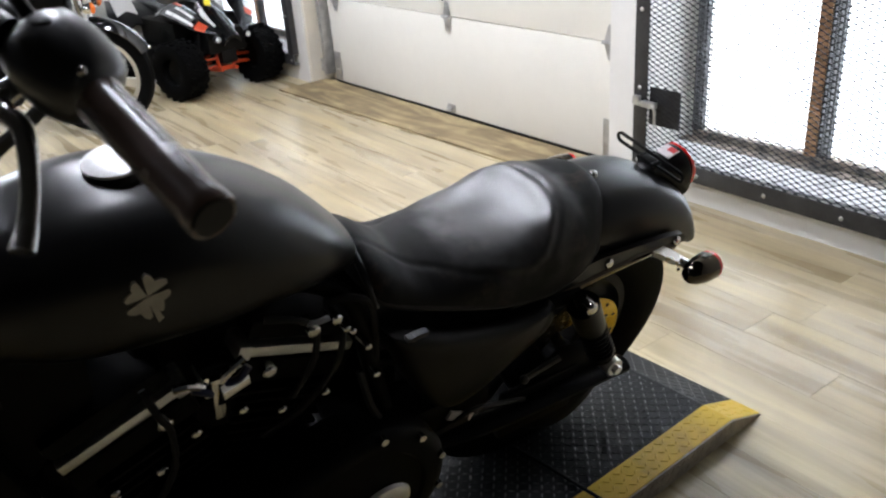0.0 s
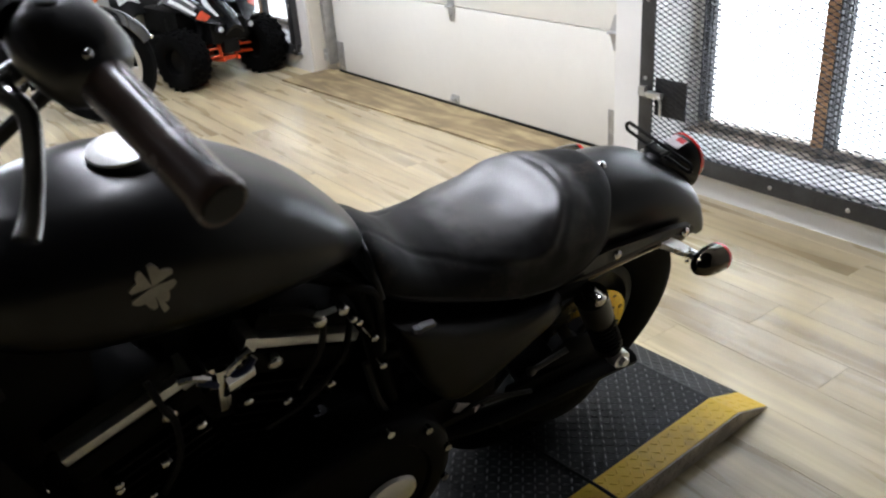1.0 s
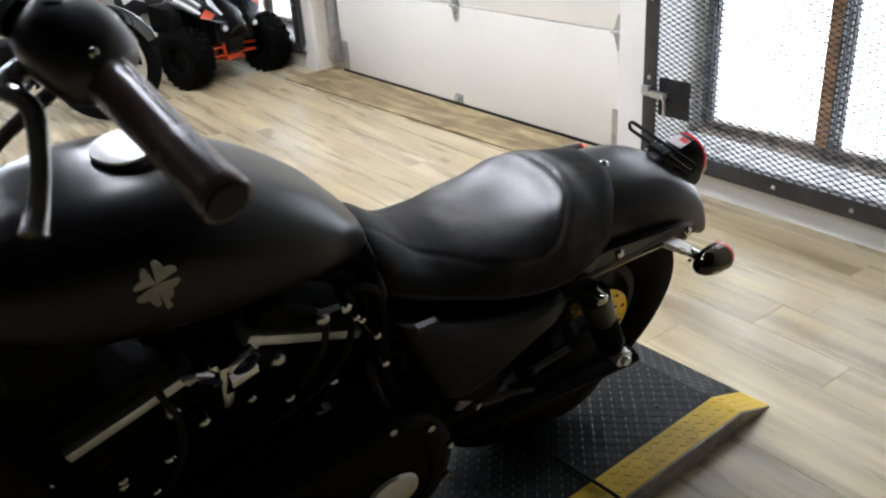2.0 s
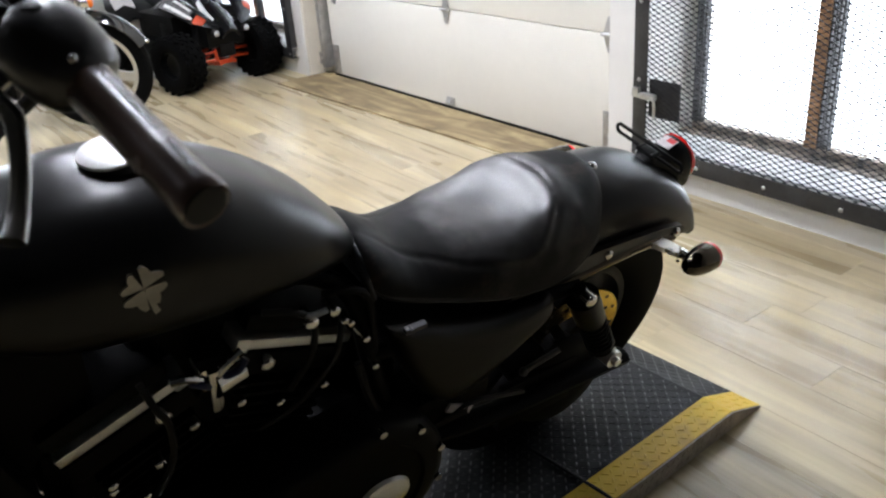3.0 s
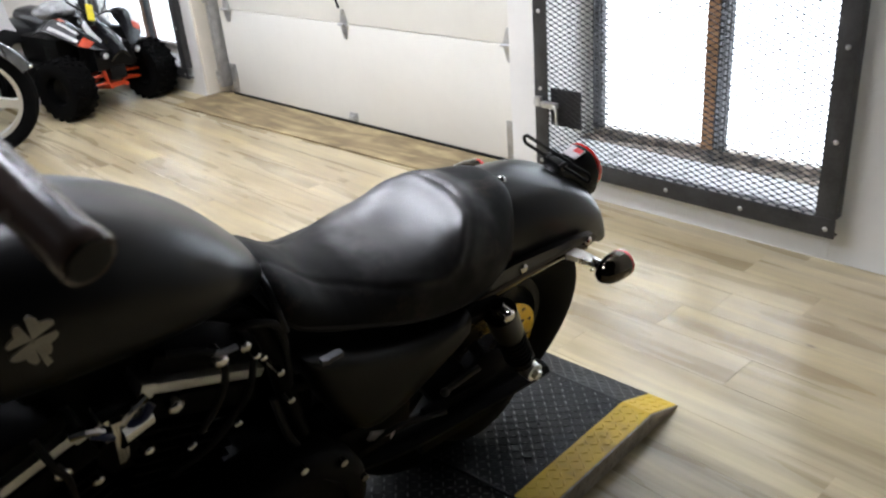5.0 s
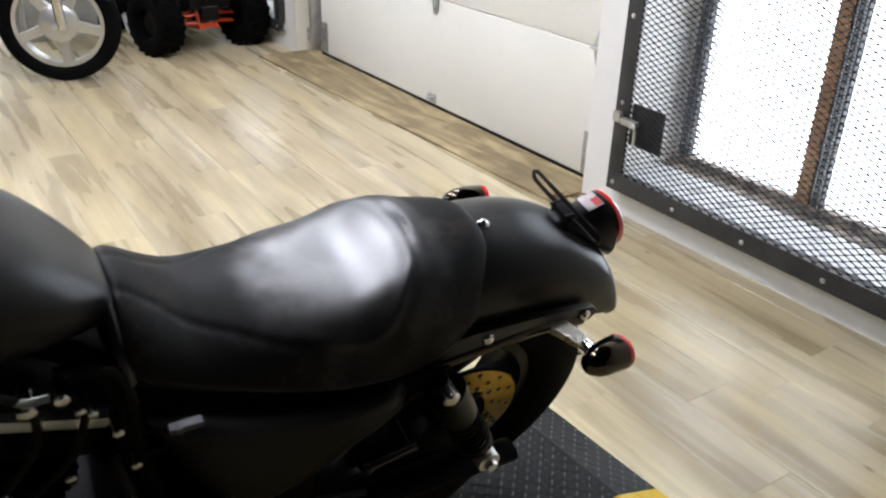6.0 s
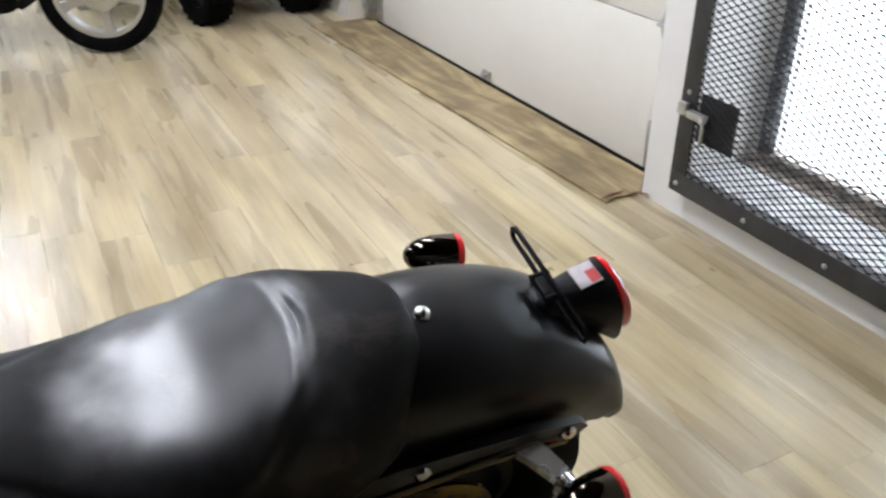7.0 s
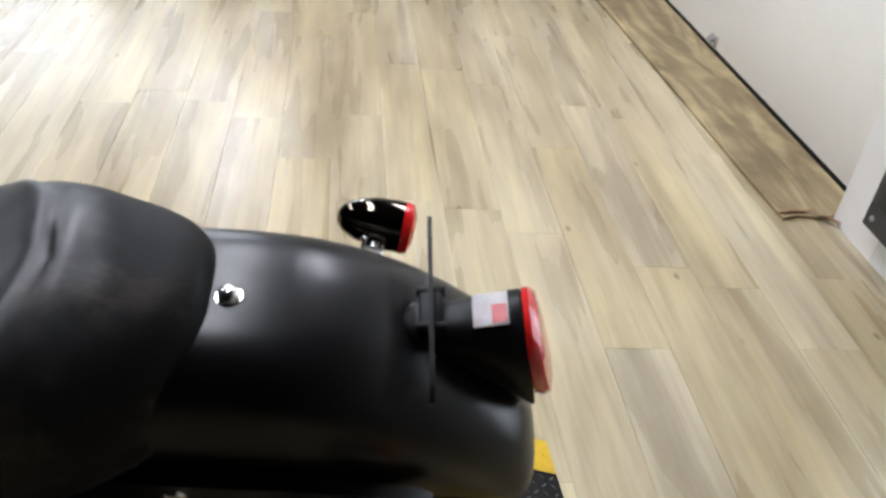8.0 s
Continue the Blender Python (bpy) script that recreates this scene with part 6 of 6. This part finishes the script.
    for sx in (-1, 1):
        bm = bmesh.new()
        rings_to_mesh(bm, [[(sx * 0.10, y, z), (sx * 0.30, y, z + 0.03), (sx * 0.385, y, z - 0.03), (sx * 0.385, y, z - 0.04), (sx * 0.30, y, z + 0.02), (sx * 0.10, y, z - 0.012)] for y, z in ((0.52, 0.40), (0.62, 0.47), (0.78, 0.52), (0.95, 0.52), (1.05, 0.48))])
        part("rear_fender", bm, M_PLASTB, q, "black rear fender")
    bm = bmesh.new()
    box(bm, -0.165, -0.125, 0.25, 0.33, 0.44, 0.475, 0.003)
    part("sticker", bm, M_PLASTW, q, "white sticker")
    return q


quad_bike()


# ---- the second motorcycle, with a silver wheel ----
MOTO = pose(1.352, 4.985, 0, 0, 0, -22)          # x forwards, y to its left


def second_motorcycle():
    b = thing("motorcycle", MOTO, "parked black and chrome motorcycle with silver five-spoke wheel", "motorcycle")
    R = 0.305
    C = Vector((0, 0, R))
    turn = pose(0, 0, 0, 90, 0, 0)
    bm = bmesh.new()
    lathe(bm, [(0.205, -0.038), (0.232, -0.04), (0.236, -0.032), (0.222, 0.0), (0.236, 0.032), (0.232, 0.04), (0.205, 0.038), (0.212, 0.0)], 48, Matrix.Translation(C) @ turn, close=True)
    for k in range(5):
        mm = Matrix.Translation(C) @ pose(0, 0, 0, 0, 72 * k + 14, 0)
        rings_to_mesh(bm, [[mm @ Vector((x, y, z)) for y, z in ((-d, -w), (d, -w), (d, w), (-d, w))] for x, w, d in ((0.045, 0.034, 0.026), (0.10, 0.026, 0.022), (0.17, 0.022, 0.020), (0.215, 0.027, 0.024))])
    fw = part("front_wheel", bm, M_WHEEL, b, "silver cast five-spoke wheel", angle=35)
    tyre(fw, C, R, 0.115, 0.222)
    bm = bmesh.new()
    lathe(bm, [(0.0, 0.062), (0.03, 0.06), (0.045, 0.052), (0.085, 0.046), (0.096, 0.036), (0.098, 0.0), (0.0, 0.0)], 36, Matrix.Translation(C) @ pose(0, 0, 0, 90, 0, 0))
    part("drum_hub", bm, M_WHEEL, fw, "silver brake drum hub")
    back = Vector((-0.06, 0, 0.998))
    for sy in (-1, 1):
        p = C + Vector((0.03, sy * 0.10, 0.0))
        bm = bmesh.new()
        cyl(bm, p - back * 0.015, p + back * 0.36, 0.026, 0.027, n=18)
        cyl(bm, p + back * 0.345, p + back * 0.365, 0.031, n=18)
        cyl(bm, p + back * 0.36, p + back * 0.78, 0.019, n=16)
        part("fork_leg", bm, M_CHROME, b, "chrome fork leg")
    bm = bmesh.new()
    cyl(bm, C + Vector((0, -0.13, 0)), C + Vector((0, 0.13, 0)), 0.014, n=12)
    part("axle", bm, M_POLISH, b)
    bm = bmesh.new()
    fi, fo = [], []
    for k in range(26):
        a = radians(24 + 134 * k / 25)
        ring = []
        for j in range(11):
            y = -0.075 + 0.15 * j / 10
            rr = 0.338 - 8.5 * y * y
            ring.append(C + Vector((rr * math.cos(a), y, rr * math.sin(a))))
        fi.append(ring)
        fo.append([p + (p - C).normalized() * 0.004 for p in ring])
    rings_to_mesh(bm, [p + list(reversed(q)) for p, q in zip(fi, fo)])
    ff = part("front_fender", bm, M_GLOSS, b, "gloss black front fender")
    bm = bmesh.new()
    ball(bm, C + Vector((0.338 * math.cos(radians(25)), -0.02, 0.338 * math.sin(radians(25)))), 0.013)
    part("fender_tip", bm, M_CHROME, ff, "chrome fender tip")
    top = C + back * 0.50
    bm = bmesh.new()
    box(bm, -0.04, 0.05, -0.13, 0.13, -0.02, 0.02, 0.01, Matrix.Translation(C + back * 0.50) @ pose(0, 0, 0, 0, -28, 0))
    box(bm, -0.04, 0.05, -0.13, 0.13, -0.02, 0.02, 0.01, Matrix.Translation(C + back * 0.72) @ pose(0, 0, 0, 0, -28, 0))
    part("fork_yoke", bm, M_GLOSS, b, "black fork yokes")
    bm = bmesh.new()
    lathe(bm, [(0.0, -0.09), (0.04, -0.08), (0.066, -0.04), (0.074, 0.01), (0.076, 0.03), (0.0, 0.03)], 32, Matrix.Translation(top + Vector((0.14, 0, 0.0))) @ pose(0, 0, 0, 0, 90, 0))
    hl = part("headlight", bm, M_CHROME, b, "chrome round headlight")
    bm = bmesh.new()
    lathe(bm, [(0.070, 0.0305), (0.05, 0.045), (0.0, 0.05), (0.0, 0.031)], 28, Matrix.Translation(top + Vector((0.14, 0, 0.0))) @ pose(0, 0, 0, 0, 90, 0))
    part("lens", bm, M_FILM, hl, "clear lens")
    for sy in (-1, 1):
        bm = bmesh.new()
        lathe(bm, [(0.0, -0.035), (0.022, -0.028), (0.030, 0.0), (0.030, 0.012), (0.0, 0.012)], 20, Matrix.Translation(top + Vector((0.09, sy * 0.15, -0.10))) @ pose(0, 0, 0, 0, 90, 0))
        cyl(bm, top + Vector((0.03, sy * 0.10, -0.10)), top + Vector((0.085, sy * 0.145, -0.10)), 0.008, n=10)
        ts = part("turn_signal", bm, M_CHROME, b, "chrome turn signal")
        bm = bmesh.new()
        ball(bm, top + Vector((0.104, sy * 0.15, -0.10)), 0.030, (0.7, 1, 1))
        part("lens", bm, M_AMBER, ts, "amber lens")
    bm = bmesh.new()
    hb = C + back * 0.80
    tube(bm, [hb + Vector((-0.20, -0.40, 0.12)), hb + Vector((-0.10, -0.28, 0.16)), hb + Vector((0, -0.09, 0.05)), hb + Vector((0, 0.09, 0.05)), hb + Vector((-0.10, 0.28, 0.16)), hb + Vector((-0.20, 0.40, 0.12))], 0.012, 10)
    part("handlebar", bm, M_CHROME, b, "chrome handlebar")
    bm = bmesh.new()
    rings_to_mesh(bm, [section(x, w, t, bo, 2.3, 3, 0.45, 28) for x, w, t, bo in ((-0.42, 0.06, 0.90, 0.78), (-0.48, 0.11, 0.96, 0.76), (-0.60, 0.14, 0.98, 0.75), (-0.75, 0.12, 0.93, 0.75), (-0.86, 0.07, 0.86, 0.76))])
    part("fuel_tank", bm, M_GLOSS, b, "gloss black fuel tank")
    bm = bmesh.new()
    rings_to_mesh(bm, [section(x, w, t, bo, 2.4, 3, 0.45, 28) for x, w, t, bo in ((-0.84, 0.08, 0.80, 0.72), (-0.95, 0.14, 0.78, 0.68), (-1.15, 0.15, 0.80, 0.68), (-1.30, 0.11, 0.85, 0.72), (-1.50, 0.10, 0.84, 0.74))])
    part("seat", bm, M_LEATHER, b, "black seat")
    bm = bmesh.new()
    box(bm, -0.95, -0.40, -0.13, 0.13, 0.22, 0.50, 0.04)
    box(bm, -0.80, -0.52, -0.08, 0.08, 0.48, 0.74, 0.03)
    part("engine", bm, M_ENGINE, b, "black finned engine")
    bm = bmesh.new()
    tube(bm, [(-0.30, 0, 0.86), (-0.36, 0, 0.55), (-0.42, 0, 0.25), (-0.9, 0, 0.2), (-1.05, 0, 0.4), (-1.5, 0.0, 0.72)], 0.022, 10)
    part("frame", bm, M_ENGINE, b, "black frame")
    bm = bmesh.new()
    box(bm, -0.34, -0.05, -0.11, 0.11, 0.66, 0.98, 0.04)
    box(bm, -0.36, -0.345 + 0.01, -0.13, 0.13, 0.25, 0.70, 0.004)
    part("radiator_cover", bm, M_ENGINE, b, "black frame cover behind the fork")
    RC = Vector((-1.50, 0, 0.31))
    bm = bmesh.new()
    lathe(bm, [(0.19, -0.05), (0.21, -0.055), (0.21, 0.055), (0.19, 0.05)], 40, Matrix.Translation(RC) @ turn, close=True)
    for k in range(5):
        box(bm, 0.03, 0.2, -0.02, 0.02, -0.02, 0.02, 0.005, Matrix.Translation(RC) @ pose(0, 0, 0, 0, 72 * k, 0))
    rw = part("rear_wheel", bm, M_WHEEL, b, "silver cast wheel")
    tyre(rw, RC, 0.31, 0.15, 0.2)
    bm = bmesh.new()
    for sy in (-1, 1):
        tube(bm, [(-0.95, sy * 0.11, 0.32), (-1.5, sy * 0.12, 0.31)], 0.022, 8, 2)
    part("swingarm", bm, M_ENGINE, b)
    return b


second_motorcycle()

# white fairing panel and grey carton standing behind the two machines
pn = thing("fairing_panel", pose(1.86, 5.95, 0, 0, 0, -12), "curved white plastic fairing panel standing on the floor", "panel")
bm = bmesh.new()
rings_to_mesh(bm, [[(x0, -0.012, z), (x1, -0.03, z), (x1, 0.0, z), (x0, 0.012, z)] for z, x0, x1 in ((0.0, 0.05, 0.20), (0.15, 0.02, 0.17), (0.35, -0.03, 0.11), (0.55, -0.08, 0.05), (0.75, -0.11, 0.03), (1.0, -0.12, 0.04))])
part("shell", bm, M_PLASTW, pn)
ct = thing("carton", pose(1.50, 6.15, 0, 0, 0, 8), "grey carton standing by the wall", "carton")
bm = bmesh.new()
box(bm, -0.22, 0.22, -0.2, 0.2, 0.0, 0.62, 0.006)
part("body", bm, M_BOX, ct)
bm = bmesh.new()
box(bm, -0.221, 0.221, -0.205, -0.2005, 0.60, 0.66, 0.002)
part("flap", bm, M_PLASTW, ct, "white edge strip")


# ---- floor planks, running along the wall ----
PWD, PLN, GAP = 0.152, 0.914, 0.0004


def plank_mesh(x0, x1, y0, y1, name):
    verts, faces = [], []
    c, h = 0.0003, 0.0
    pts = [(x0, y0, -0.004), (x1, y0, -0.004), (x1, y1, -0.004), (x0, y1, -0.004)]
    verts += pts
    verts += [(x0, y0, h - c), (x1, y0, h - c), (x1, y1, h - c), (x0, y1, h - c)]
    verts += [(x0 + c, y0 + c, h), (x1 - c, y0 + c, h), (x1 - c, y1 - c, h), (x0 + c, y1 - c, h)]
    for b in (0, 4):
        for k in range(4):
            k2 = (k + 1) % 4
            faces.append((b + k, b + k2, b + 4 + k2, b + 4 + k))
    faces.append((8, 9, 10, 11))
    me = bpy.data.meshes.new(name)
    me.from_pydata(verts, [], faces)
    me.materials.append(M_FLOOR)
    return me


def lay_planks():
    one = plank_mesh(0, PWD - GAP, 0, PLN - GAP, "plank")
    rng = random.Random(4)
    verts, faces = [], []
    ncol = int((2.74 - ROOM_X0) / PWD)
    for i in range(ncol + 1):
        x = 2.735 - PWD * (i + 1) + 0.10
        y = ROOM_Y0 - rng.random() * PLN
        while y < ROOM_Y1:
            if -0.2 < x < 2.75 and -0.3 < y < 6.6:
                ob = new("plank", one)
                ob.parent = floor
                ob.location = (x, y, 0)
            else:
                k = len(verts)
                verts += [(x + u, y + v, 0) for u, v in ((0, 0), (PWD - GAP, 0), (PWD - GAP, PLN - GAP), (0, PLN - GAP))]
                faces.append((k, k + 1, k + 2, k + 3))
            y += PLN
    me = bpy.data.meshes.new("planks_beyond")
    me.from_pydata(verts, [], faces)
    me.materials.append(M_FLOOR)
    ob = new("planks_beyond", me)
    ob.parent = floor
    ob["kind"] = "stuff"


lay_planks()
